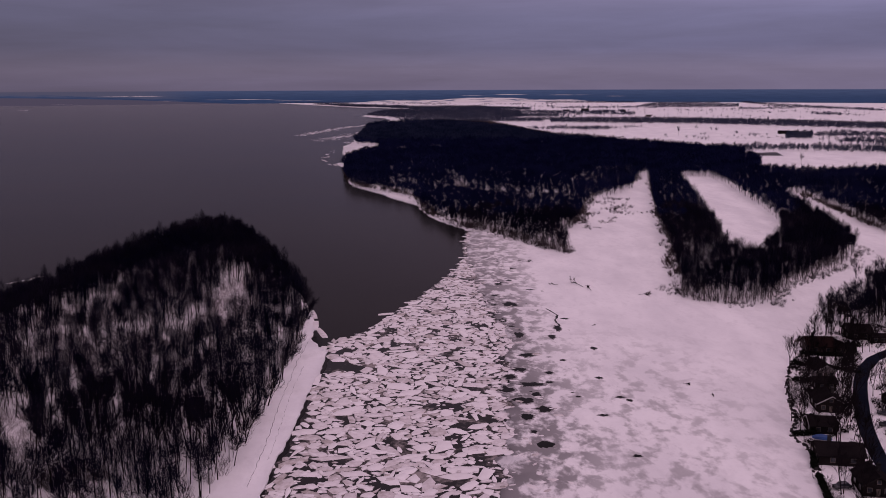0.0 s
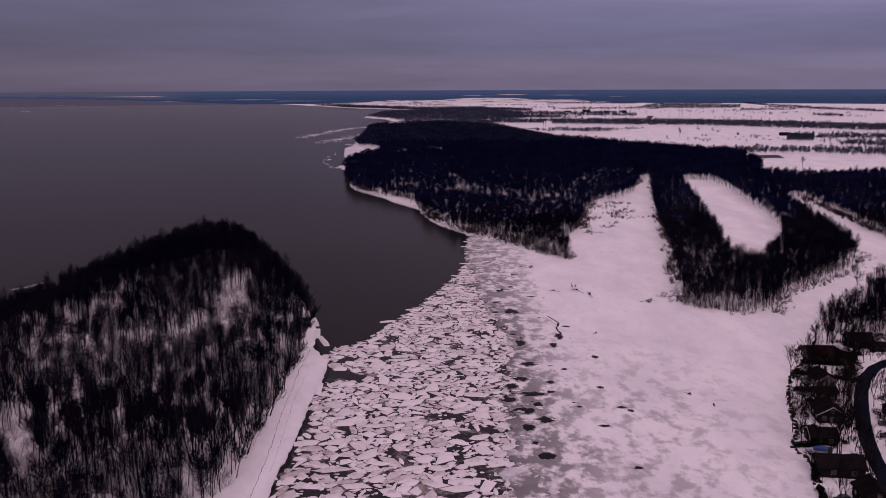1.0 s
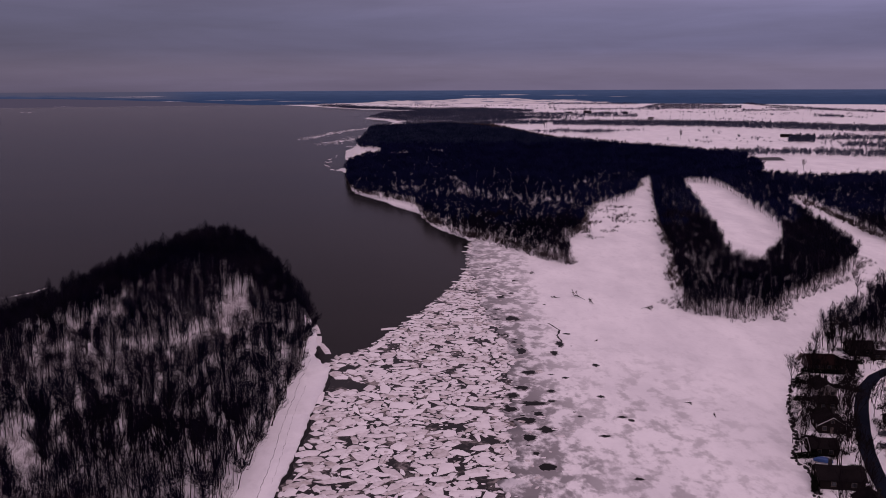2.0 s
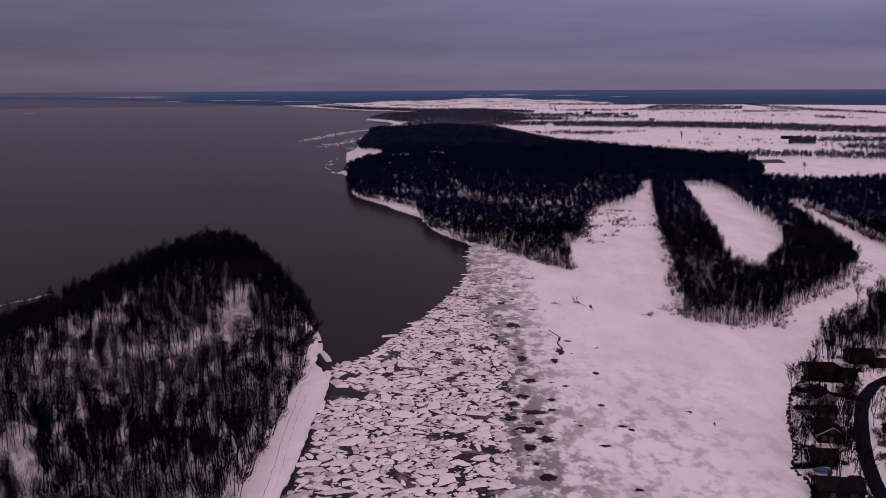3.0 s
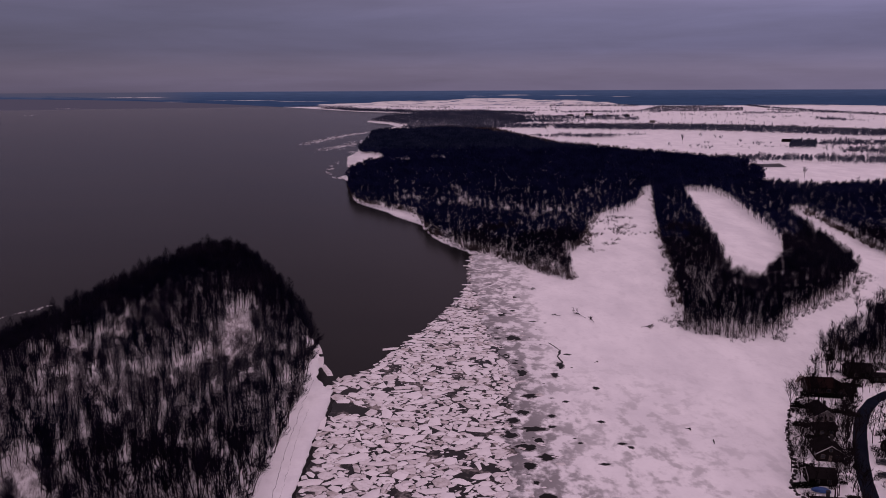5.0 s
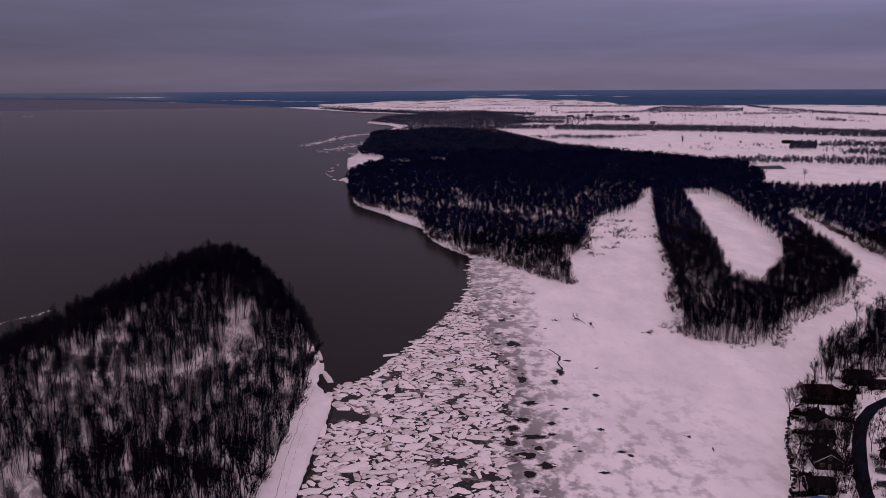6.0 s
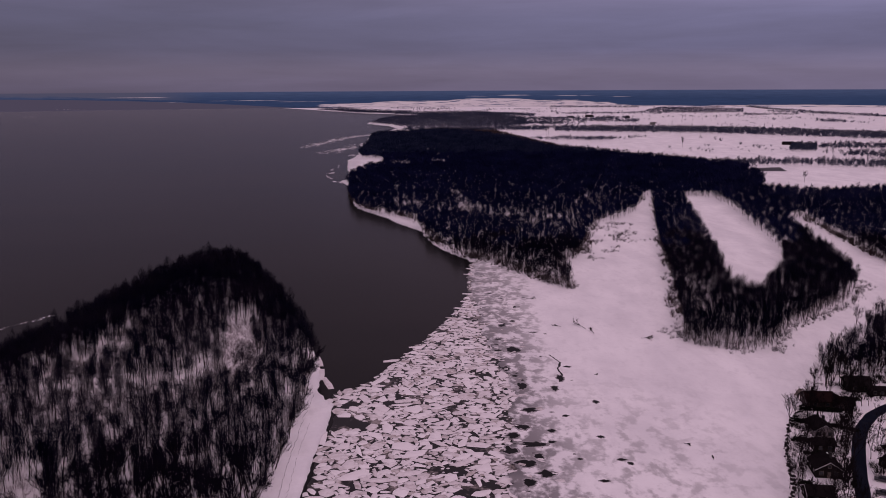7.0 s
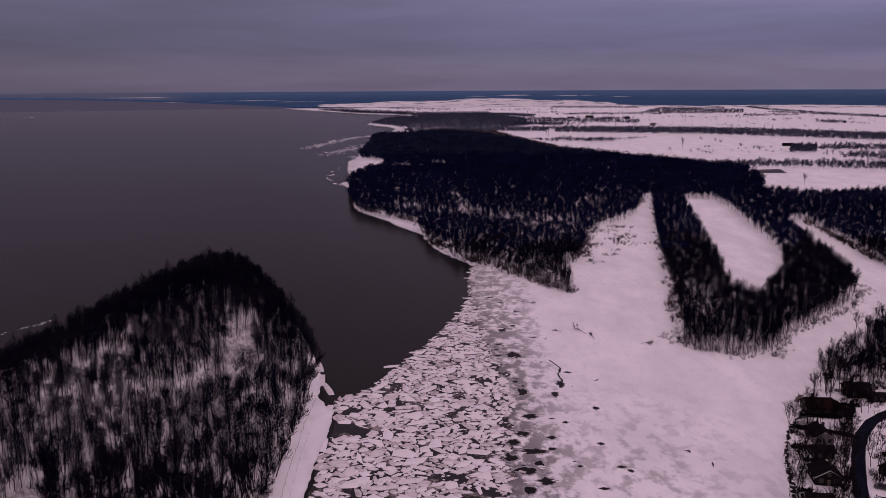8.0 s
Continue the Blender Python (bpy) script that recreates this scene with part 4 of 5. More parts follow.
for poly, gap, share in ROWS_FIRST + ROWS_SECOND + ROWS_THIRD + ROWS_FOURTH + ROWS_FIFTH:
    X, Y = scattered(poly, gap, len(poly) + int(gap))
    ok = rh.random(len(X)) < share
    HX.append(X[ok])
    HY.append(Y[ok])
for line, gap, depth, share in LINES_EAST + LINES_NORTH + LINES_SHORE:
    for (a, b), (c, d) in zip(line, line[1:]):
        n = max(2, int(math.hypot(c - a, d - b) / gap * share * max(1.0, depth / 8)))
        t = rh.random(n)
        HX.append(a + (c - a) * t + rh.normal(0, depth * 0.3, n))
        HY.append(b + (d - b) * t + rh.normal(0, depth * 0.5, n))
HX, HY = np.concatenate(HX), np.concatenate(HY)
close = HY < 1720
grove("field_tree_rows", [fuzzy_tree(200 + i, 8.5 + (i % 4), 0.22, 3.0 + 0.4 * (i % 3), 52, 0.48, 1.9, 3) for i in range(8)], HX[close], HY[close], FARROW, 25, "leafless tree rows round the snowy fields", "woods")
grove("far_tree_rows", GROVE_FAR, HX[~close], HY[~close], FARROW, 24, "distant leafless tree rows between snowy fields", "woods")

# ---------------------------------------------------------------- bay: open holes, cracks, driftwood, shrubs


def blob(rx, ry, seed, n=18, rough=0.35):
    """An uneven outline round the origin."""
    return [((1 + rough * noise.noise((2 * math.cos(a), 2 * math.sin(a), seed))) * rx * math.cos(a), (1 + rough * noise.noise((2 * math.cos(a), 2 * math.sin(a), seed + 5))) * ry * math.sin(a))
            for a in (6.28318 * i / n for i in range(n))]


def melt_hole(x, y, rx, ry, seed):
    """Open water in the young ice: a dished dark pool with a wet rim."""
    root = new("melt_hole")
    root.location = (x, y, land_height(x, y))
    pool = blob(rx, ry, seed, 20, 0.8)
    for name, k0, k1, z0, z1, mat in (("rim", 0.94, 1.25, 0.03, 0.006, WETRIM), ("pool", 0.0, 0.95, 0.034, 0.034, DULL_ICE)):
        bm = bmesh.new()
        a = [bm.verts.new((px * k1, py * k1, z1)) for px, py in pool]
        if k0:
            b = [bm.verts.new((px * k0, py * k0, z0)) for px, py in pool]
            for i in range(len(a)):
                j = (i + 1) % len(a)
                bm.faces.new((b[i], a[i], a[j], b[j]))
        else:
            bm.faces.new(a)
        part(name, bm, mat, root)
    return tagged(root, "dark melt hole with open water in the grey young ice", "melt hole", "melt holes in the ice")


WETRIM = mottled("wet_slush", (0.20, 0.185, 0.19), (0.34, 0.32, 0.33), 0.4, 0.6)
HOLES = [(28.9, 214.2, 2.2, 2.0), (25.5, 234.2, 1.7, 1.9), (31.8, 239.9, 2.2, 1.9), (25.6, 247.4, 2.8, 2.0), (30.7, 252.3, 1.2, 1.8), (20.8, 256.9, 1.9, 2.4), (29.3, 261.5, 3.9, 1.8), (22.9, 269.2, 1.6, 2.0),
         (27.0, 276.7, 2.0, 2.1), (26.4, 223.0, 0.8, 1.0), (31.2, 292.2, 2.2, 1.8), (30.7, 316.9, 1.4, 3.4), (43.8, 314.5, 1.3, 2.0), (47.6, 326.5, 1.3, 2.6),
         (37.3, 273.1, 1.0, 1.2), (36.0, 263.6, 1.2, 0.9), (31.0, 364.0, 3.2, 3.2), (58.0, 300.0, 0.9, 1.4), (54.0, 268.0, 0.9, 1.0), (60.0, 247.0, 0.7, 0.8), (53.0, 207.0, 0.9, 0.7), (25.5, 338.0, 1.3, 2.5), (28.0, 405.0, 1.5, 3.0)]
for n, (x, y, rx, ry) in enumerate(HOLES):
    melt_hole(x, y, rx * 1.25, ry * 1.2, n * 3.1)

rw = random.Random(91)
made = 0
while made < 48:
    x, y = rw.uniform(22, 60), rw.uniform(225, 480)
    if x < 62 - 0.06 * (y - 225) and noise.noise((x * 0.09, y * 0.05, 12.0)) > -0.05 and rw.random() < 1.3 - x / 60:
        k = rw.choice((0.25, 0.35, 0.5, 0.8, 1.1))
        melt_hole(x, y, k * rw.uniform(1.0, 2.2), k * rw.uniform(0.7, 1.3), made * 1.7 + 50)
        made += 1


def ice_crack(points, width, seed):
    line = wavy(points, 1.5, 0.5, seed, scale=0.4)
    bm = bmesh.new()
    row = []
    for i, (x, y) in enumerate(line):
        k = width * (0.5 + 0.9 * abs(noise.noise((x, y, seed))))
        z = land_height(x, y) + 0.03
        row.append((bm.verts.new((x - k, y, z)), bm.verts.new((x + k, y, z))))
    for (a, b), (c, d) in zip(row, row[1:]):
        bm.faces.new((a, b, d, c))
    return tagged(part("ice_crack", bm, DULL_ICE), "thin dark crack along the snowy shore ice", "ice crack", "cracks in the shore ice")


ice_crack([(-50.2, 190), (-50.9, 219), (-52.9, 246), (-53.5, 270), (-54.3, 286), (-53.9, 310)], 0.07, 1.0)
ice_crack([(46.8, 322), (48.8, 330), (48.2, 338), (50.2, 346), (48.6, 352), (46.6, 357)], 0.55, 7.0)
ice_crack([(-48.0, 205), (-48.8, 222), (-50.2, 245), (-51.2, 262), (-51.0, 280)], 0.035, 2.0)


def long_floe(x, y, w, l, turn, seed):
    rs_ = random.Random(seed * 7)
    shape = [(px * w * rs_.uniform(0.75, 1.1), py * l * rs_.uniform(0.75, 1.1)) for px, py in ((-1, -0.9), (0.6, -1), (1, -0.2), (0.9, 0.9), (-0.5, 1), (-1, 0.3))]
    V, F = floe_arrays(shape, random.Random(seed), 0.01)
    ob = mesh_object("ice_floe", V, F, ICE)
    ob.matrix_basis = pose(x, y, -0.22, 0, 0, turn)
    return tagged(ob, "long snow-covered ice floe broken from the shore ice", "ice floe", "ice floes by the island")


for q in ((-50.5, 322, 1.6, 9, 22, 1), (-55.5, 333, 2.4, 7, 10, 2), (-47.5, 300, 2.0, 6, -6, 3), (-44.5, 268, 1.8, 7, 4, 4), (-59, 350, 2.2, 7, 18, 5)):
    long_floe(*q)
for n, (x, y) in enumerate(((18, 548), (16, 538), (19, 530), (14, 522), (17, 512), (15, 498), (16, 486), (13, 470), (12, 452), (9, 438), (4, 418), (-4, 392), (-16, 370), (-25, 350), (22, 540), (23, 524))):
    ob = long_floe(x + rw.uniform(-1.5, 1.0), y, rw.uniform(0.8, 1.8), rw.uniform(3.0, 5.5), rw.uniform(50, 120), 20 + n)
    tagged(ob, "angular snow-covered ice floe jutting over dark water", "ice floe", "jutting ice floes")


def fallen_tree(x, y, size, turn, seed):
    V, F = wood_tree(seed, size, 0.4, 3, 0.6, 3, 4, 0.32, size * 0.16)
    ob = mesh_object("driftwood", [tuple(v) for v in V], F, BARK)
    ob.matrix_basis = pose(x, y, land_height(x, y) + 0.15, 84, 0, turn)
    return tagged(ob, "dark branchy driftwood frozen into the snowy ice", "driftwood", "driftwood on the ice")


for q in ((70, 398, 10, 215, 1), (73, 390, 6, 185, 2), (46, 458, 5, 70, 3), (58, 402, 4, 250, 4), (95, 381, 5, 80, 5), (99, 378, 3, 200, 6), (63, 330, 1.6, 120, 7), (82, 262, 2.2, 45, 8), (88, 250, 1.8, 170, 9), (40, 440, 4, 300, 10)):
    fallen_tree(*q)

# low shrubs along the inlet and round the peninsula
rs = np.random.default_rng(44)
SX, SY = [], []
for cx, cy, r, n in ((138, 654, 7, 16), (148, 668, 7, 16), (134, 694, 9, 18), (116, 632, 6, 10), (121, 592, 4, 6), (140, 637, 6, 12), (106, 568, 4, 7), (114, 386, 5, 10), (152, 712, 9, 16), (160, 640, 5, 5), (100, 590, 6, 10), (76, 484, 4, 12), (128, 610, 3, 4)):
    SX.append(rs.normal(cx, r * 0.75, 2 * n))
    SY.append(rs.normal(cy, r * 0.7, 2 * n))
LINE = [(114, 392), (119, 373), (134, 361), (153, 361), (172, 393), (228, 443), (262, 492)]
for (a, b), (c, d) in zip(LINE, LINE[1:]):
    n = int(math.hypot(c - a, d - b) / 0.9)
    t = rs.random(n)
    SX.append(a + (c - a) * t + rs.normal(0, 2.2, n))
    SY.append(b + (d - b) * t + rs.normal(1.0, 2.4, n))
EDGE_BRUSH = FRONT
for (a, b), (c, d) in list(zip(EDGE_BRUSH, EDGE_BRUSH[1:])) + [((117, 396), (139, 480)), ((139, 480), (163, 603)), ((163, 603), (223, 869)), ((170, 482), (222, 726)), ((205, 474), (246, 562)), ((98, 582), (113, 662))]:
    n = int(math.hypot(c - a, d - b) / 2.2)
    t = rs.random(n)
    SX.append(a + (c - a) * t + rs.normal(0, 2.0, n))
    SY.append(b + (d - b) * t + rs.normal(1.0, 2.4, n))
BUSH_MID = [shrub(320 + i, 2.2 + 0.4 * (i % 3), 24, 0.075) for i in range(5)]
grove("bay_shrubs", BUSH_MID, np.concatenate(SX), np.concatenate(SY), BRUSHWOOD, 45, "low leafless brown shrubs at the edge of the frozen bay", "shrubs", 0.35, 0.95)
BX = np.concatenate([rs.uniform(420, 800, 60), rs.uniform(300, 1100, 120), rs.uniform(500, 1800, 160), rs.uniform(100, 1200, 120)])
BY = np.concatenate([rs.uniform(1480, 1640, 60), rs.uniform(2240, 2600, 120), rs.uniform(2700, 3600, 160), rs.uniform(3100, 4200, 120)])
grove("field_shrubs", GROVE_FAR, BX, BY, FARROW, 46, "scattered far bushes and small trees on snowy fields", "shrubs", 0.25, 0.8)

# drifting ice on the lake off the far point
LX, LY = [], []
for line, n, spread in (([(-294, 1690), (-275, 1799), (-256, 1945), (-205, 2114)], 330, 24), ([(-229, 1530), (-203, 1619), (-185, 1774)], 190, 28), ([(-173, 1152), (-149, 1061), (-136, 1047)], 14, 4), ([(-170, 1278), (-169, 1152)], 12, 8), ([(-1833, 3542), (-1800, 3560)], 16, 8), ([(-2260, 4740), (-2100, 4700)], 20, 20), ([(-155, 1400), (-172, 1480)], 40, 10), ([(-242, 384), (-216, 428)], 45, 1.5)):
    for _ in range(n):
        t = rs.random() * (len(line) - 1)
        i = int(t)
        LX.append(line[i][0] + (line[i + 1][0] - line[i][0]) * (t - i) + rs.normal(0, spread * 0.35))
        LY.append(line[i][1] + (line[i + 1][1] - line[i][1]) * (t - i) + rs.normal(0, spread))
V0, F0, base = [], [], 0
rl = random.Random(6)
for n, (x, y) in enumerate(zip(LX, LY)):
    k = rl.choice((0.2, 0.3, 0.4, 0.6, 1.1)) * (1 + y / 2800) * (1.0 if y > 600 else 0.25)
    V, F = floe_arrays(blob(k * 1.6, k * 2.2, n * 1.7, 8, 0.6), rl, 0.002)
    V0 += [(a + x, b + y, c - 0.32) for a, b, c in V]
    F0 += [(a + base, b + base, c + base) for a, b, c in F]
    base += len(V)
tagged(mesh_object("lake_ice", V0, F0, ICE), "thin scattered ice drifting on the grey lake", "drift ice", kind="stuff")

# dark pond in the far field
bm = bmesh.new()
bm.faces.new([bm.verts.new((x, y, land_height(x, y) + 0.4)) for x, y in ((443, 1160), (484, 1158), (497, 1215), (447, 1203))])
tagged(part("pond", bm, DULL_ICE), "dark frozen pond in a snowy field", "pond", kind="structure")

# lone trees in the fields
for x, y, k in ((650, 2106, 1.0), (256, 2075, 1.3), (471, 1637, 0.9), (452, 1025, 0.8), (509, 1772, 1.0), (246, 2030, 1.0)):
    ob = plant(99, x, y, k * 0.95, k * 1.05)
    tagged(ob, "lone leafless tree in a snowy field", "tree", "lone field trees")

# ---------------------------------------------------------------- the shore settlement
HEDGE = bark("cedar_hedge", (0.006, 0.008, 0.006), (0.016, 0.018, 0.014))


def window(parent, x, y, z, w, h, face):
    """A framed window on a wall that faces along +-x or +-y in the house's own axes."""
    axis, sign = face
    fr, pn = bmesh.new(), bmesh.new()
    if axis == "y":
        for a in ((x - w / 2 - .08, x + w / 2 + .08, z + h / 2, z + h / 2 + .1), (x - w / 2 - .08, x + w / 2 + .08, z - h / 2 - .1, z - h / 2), (x - w / 2 - .08, x - w / 2, z - h / 2, z + h / 2), (x + w / 2, x + w / 2 + .08, z - h / 2, z + h / 2)):
            box(fr, a[0], a[1], min(y, y + sign * .06), max(y, y + sign * .06), a[2], a[3])
        box(pn, x - w / 2, x + w / 2, min(y, y + sign * .03), max(y, y + sign * .03), z - h / 2, z + h / 2)
    else:
        for a in ((y - w / 2 - .08, y + w / 2 + .08, z + h / 2, z + h / 2 + .1), (y - w / 2 - .08, y + w / 2 + .08, z - h / 2 - .1, z - h / 2), (y - w / 2 - .08, y - w / 2, z - h / 2, z + h / 2), (y + w / 2, y + w / 2 + .08, z - h / 2, z + h / 2)):
            box(fr, min(x, x + sign * .06), max(x, x + sign * .06), a[0], a[1], a[2], a[3])
        box(pn, min(x, x + sign * .03), max(x, x + sign * .03), y - w / 2, y + w / 2, z - h / 2, z + h / 2)
    f = part("window", fr, WOOD, parent)
    part("pane", pn, GLASS, f)


def house(x, y, turn, w, d, h, rise, siding, roof, label, chimney=True, snowy=0.0, group="houses along the shore"):
    """A gabled house with its ridge along its own y axis."""
    root = new("house")
    root.matrix_basis = pose(x, y, land_height(x, y), 0, 0, turn)
    bm = bmesh.new()
    prof = [(-w / 2, -0.5), (w / 2, -0.5), (w / 2, h), (0, h + rise), (-w / 2, h)]
    a = [bm.verts.new((px, -d / 2, pz)) for px, pz in prof]
    b = [bm.verts.new((px, d / 2, pz)) for px, pz in prof]
    bm.faces.new(a[::-1])
    bm.faces.new(b)
    for i in range(5):
        j = (i + 1) % 5
        bm.faces.new((a[i], a[j], b[j], b[i]))
    bmesh.ops.recalc_face_normals(bm, faces=bm.faces[:])
    part("wall", bm, siding, root)
    over, th = 0.5, 0.18
    slope = math.atan2(rise, w / 2)
    for s in (-1, 1):
        bm = bmesh.new()
        ex, ez = s * (w / 2 + over), h - over * math.tan(slope)
        top = [(0, h + rise + 0.03), (ex, ez + 0.03), (ex, ez + 0.03 + th), (0, h + rise + 0.03 + th)]
        f = [bm.verts.new((px, -d / 2 - over, pz)) for px, pz in top]
        g = [bm.verts.new((px, d / 2 + over, pz)) for px, pz in top]
        bm.faces.new(f)
        bm.faces.new(g[::-1])
        for i in range(4):
            j = (i + 1) % 4
            bm.faces.new((f[i], g[i], g[j], f[j]))
        bmesh.ops.recalc_face_normals(bm, faces=bm.faces[:])
        r = part("roof", bm, roof, root)
        # fascia boards at the gables
        for e in (-1, 1):
            bm = bmesh.new()
            yy = e * (d / 2 + over)
            q = [(0, h + rise - 0.12), (ex, ez - 0.12), (ex, ez + 0.17), (0, h + rise + 0.17)]
            f = [bm.verts.new((px, yy + e * 0.01, pz)) for px, pz in q]
            g = [bm.verts.new((px, yy + e * 0.06, pz)) for px, pz in q]
            bm.faces.new(f)
            bm.faces.new(g[::-1])
            for i in range(4):
                j = (i + 1) % 4
                bm.faces.new((f[i], g[i], g[j], f[j]))
            bmesh.ops.recalc_face_normals(bm, faces=bm.faces[:])
            part("fascia", bm, TRIM if "white" in label else siding, r)
        if snowy and s > 0 or snowy > 1:
            bm = bmesh.new()
            q = [(s * 0.1, h + rise + 0.03 + th), (ex * 0.98, ez + 0.04 + th), (ex * 0.98, ez + 0.18 + th), (s * 0.1, h + rise + 0.16 + th)]
            f = [bm.verts.new((px, -d / 2 - over * 0.8, pz)) for px, pz in q]
            g = [bm.verts.new((px, d / 2 * 0.9, pz)) for px, pz in q]
            bm.faces.new(f)
            bm.faces.new(g[::-1])
            for i in range(4):
                j = (i + 1) % 4
                bm.faces.new((f[i], g[i], g[j], f[j]))
            bmesh.ops.recalc_face_normals(bm, faces=bm.faces[:])
            part("roof_snow", bm, SNOWCAP, r, "patch of snow")
    for e in (-1, 1):
        for k in (-0.28, 0.28):
            window(root, k * w, e * d / 2, h * 0.55, 1.1, 1.2, ("y", e))
        if rise > 2.0:
            window(root, 0, e * d / 2, h + rise * 0.35, 0.9, 0.9, ("y", e))
        for k in (-0.25, 0.2):
            window(root, e * w / 2, k * d, h * 0.55, 1.2, 1.2, ("x", e))
    bm = bmesh.new()
    box(bm, -0.5, 0.5, -d / 2 - 0.06, -d / 2, 0, 2.1, 0.01)
    dr = part("door", bm, WOOD, root)
    bm = bmesh.new()
    box(bm, 0.34, 0.40, -d / 2 - 0.13, -d / 2 - 0.06, 0.95, 1.05)
    part("handle", bm, TRIM, dr)
    if chimney:
        bm = bmesh.new()
        box(bm, w * 0.16, w * 0.16 + 0.8, d * 0.12, d * 0.12 + 0.8, h, h + rise + 0.9)
        box(bm, w * 0.16 - 0.08, w * 0.16 + 0.88, d * 0.12 - 0.08, d * 0.12 + 0.88, h + rise + 0.9, h + rise + 1.05)
        part("chimney", bm, STONE, root)
    return tagged(root, label, "house", group)


HOUSES = [
    (166, 313, 84, 8, 9, 3.0, 2.4, SIDING, ROOF, "dark house with a black shingle roof among bare trees", True, 0),
    (171, 307, 84, 4.5, 6, 2.5, 0.9, SIDING, ROOF, "low dark garage beside the house", False, 0),
    (143, 297, 86, 8, 10, 2.8, 2.6, BRICKWALL, ROOF_RED, "house with a steep dark red roof by the bay", True, 0),
    (150, 294, 10, 6, 7, 2.6, 1.8, BRICKWALL, ROOF_RED, "red-roofed side wing of a shore house", False, 0),
    (132.3, 270.8, -4, 6.6, 9, 2.8, 2.0, SIDING_PALE, ROOF, "pale grey house with a white-trimmed gable", True, 0),
    (127.2, 257.6, 86, 5, 6.6, 2.6, 1.4, SIDING, ROOF, "low dark house with a black roof", False, 0),
    (120.4, 240.4, -8, 8, 8, 3.0, 2.4, SIDING, ROOF, "dark house with a white-trimmed front gable", True, 0),
    (110.6, 223.6, 84, 6, 7.4, 2.6, 1.8, SIDING, ROOF, "small dark house with white gable boards", False, 0),
    (106.5, 204.5, 82, 8, 11.5, 2.8, 2.2, SIDING, ROOF, "long low house with a wide black roof", True, 0),
    (107.5, 188, -8, 7.2, 8, 3.0, 2.4, SIDING, ROOF, "dark house with a steep black shingle roof", True, 0),
]
HOUSES += [
    (145, 244, -60, 6.5, 8, 2.8, 2.2, SIDING, ROOF, "dark house beside the road with snow on one roof slope", True, 0.8),
    (137, 219, -60, 6, 7, 2.6, 1.8, SIDING_PALE, ROOF, "small outbuilding with a snow-covered roof", False, 2),
    (188, 317, 40, 7, 9, 2.9, 2.2, SIDING, ROOF, "dark house behind the road under bare trees", True, 0),
]
for x, y, turn, w_, d_, *more in HOUSES:
    house(x, y, turn, w_, d_, *more)
for x, y, turn, w, d, h, rise in ((475, 3170, 80, 10, 24, 4, 3), (556, 3220, 70, 12, 30, 5, 4), (609, 3095, 85, 10, 14, 4, 3), (675, 3085, 20, 12, 20, 5, 4), (698, 1681, 85, 9, 18, 3.5, 3), (712, 1661, 85, 9, 14, 3.5, 3), (735, 1650, 80, 8, 12, 3, 2.5), (640, 2560, 75, 9, 16, 5, 3)):
    house(x, y, turn, w, d, h, rise, SIDING if x != 640 else SIDING_PALE, ROOF, "distant farm building with a dark roof among snowy fields", False, group="distant farm buildings")

# road
ROAD = [(225, 329), (195, 311), (167, 292.5), (158.8, 286), (150, 275.5), (143.5, 264.5), (138, 254), (132.5, 242.5), (128, 232), (124.5, 223.5), (121, 213.5), (118.5, 205), (115, 192), (110, 170)]
line = wavy(ROAD, 2.0, 0.3, 5.0)
bm = bmesh.new()
row = []
for i, (x, y) in enumerate(line):
    a, b = line[max(i - 1, 0)], line[min(i + 1, len(line) - 1)]
    t = Vector((b[0] - a[0], b[1] - a[1], 0)).normalized()
    nx, ny = -t.y, t.x
    row.append([bm.verts.new((x + nx * k, y + ny * k, land_height(x, y) + z)) for k, z in ((-2.2, 0.0), (-1.85, 0.09), (0, 0.13), (1.85, 0.09), (2.2, 0.0))])
for p, q in zip(row, row[1:]):
    for i in range(4):
        bm.faces.new((p[i], p[i + 1], q[i + 1], q[i]))
bmesh.ops.recalc_face_normals(bm, faces=bm.faces[:])
tagged(part("road", bm, ASPHALT), "curved wet asphalt road cleared of snow", "road", kind="structure")


def boulder(seed):
    bm = bmesh.new()
    bmesh.ops.create_icosphere(bm, subdivisions=1, radius=1.0)
    for v in bm.verts:
        v.co *= 0.8 + 0.45 * noise.noise(v.co * 1.3 + Vector((seed, 0, 0)))
        v.co.z *= 0.7
    me = bpy.data.meshes.new("rock")
    bm.to_mesh(me)
    bm.free()
    me.materials.append(STONE)
    return me


WALL_LINE = [(148, 311), (139.8, 299.5), (133.5, 290.5), (126.4, 281), (121, 271), (114.5, 256), (112.6, 250), (109.1, 239), (106.4, 230), (100.6, 218.8), (102.4, 209.3), (97.6, 197), (94.4, 183.6), (91, 172)]
rocks = [boulder(i * 7.3) for i in range(5)]
root = new("rock_revetment")
root.location = (120, 255, 0)
tagged(root, "line of dark boulders protecting the snowy shore", "rock wall")
shore_line = wavy(WALL_LINE, 0.75, 0.5, 6.0)
for x, y in shore_line:
    ob = new("rock", rocks[rt.randrange(5)])
    ob.parent = root
    k = rt.uniform(0.35, 0.95)
    ob.matrix_basis = pose(x - 120 + rt.uniform(-.7, .7), y - 255 + rt.uniform(-.7, .7), land_height(x, y) + 0.1, 0, 0, rt.uniform(0, 360)) @ Matrix.Scale(k, 4)


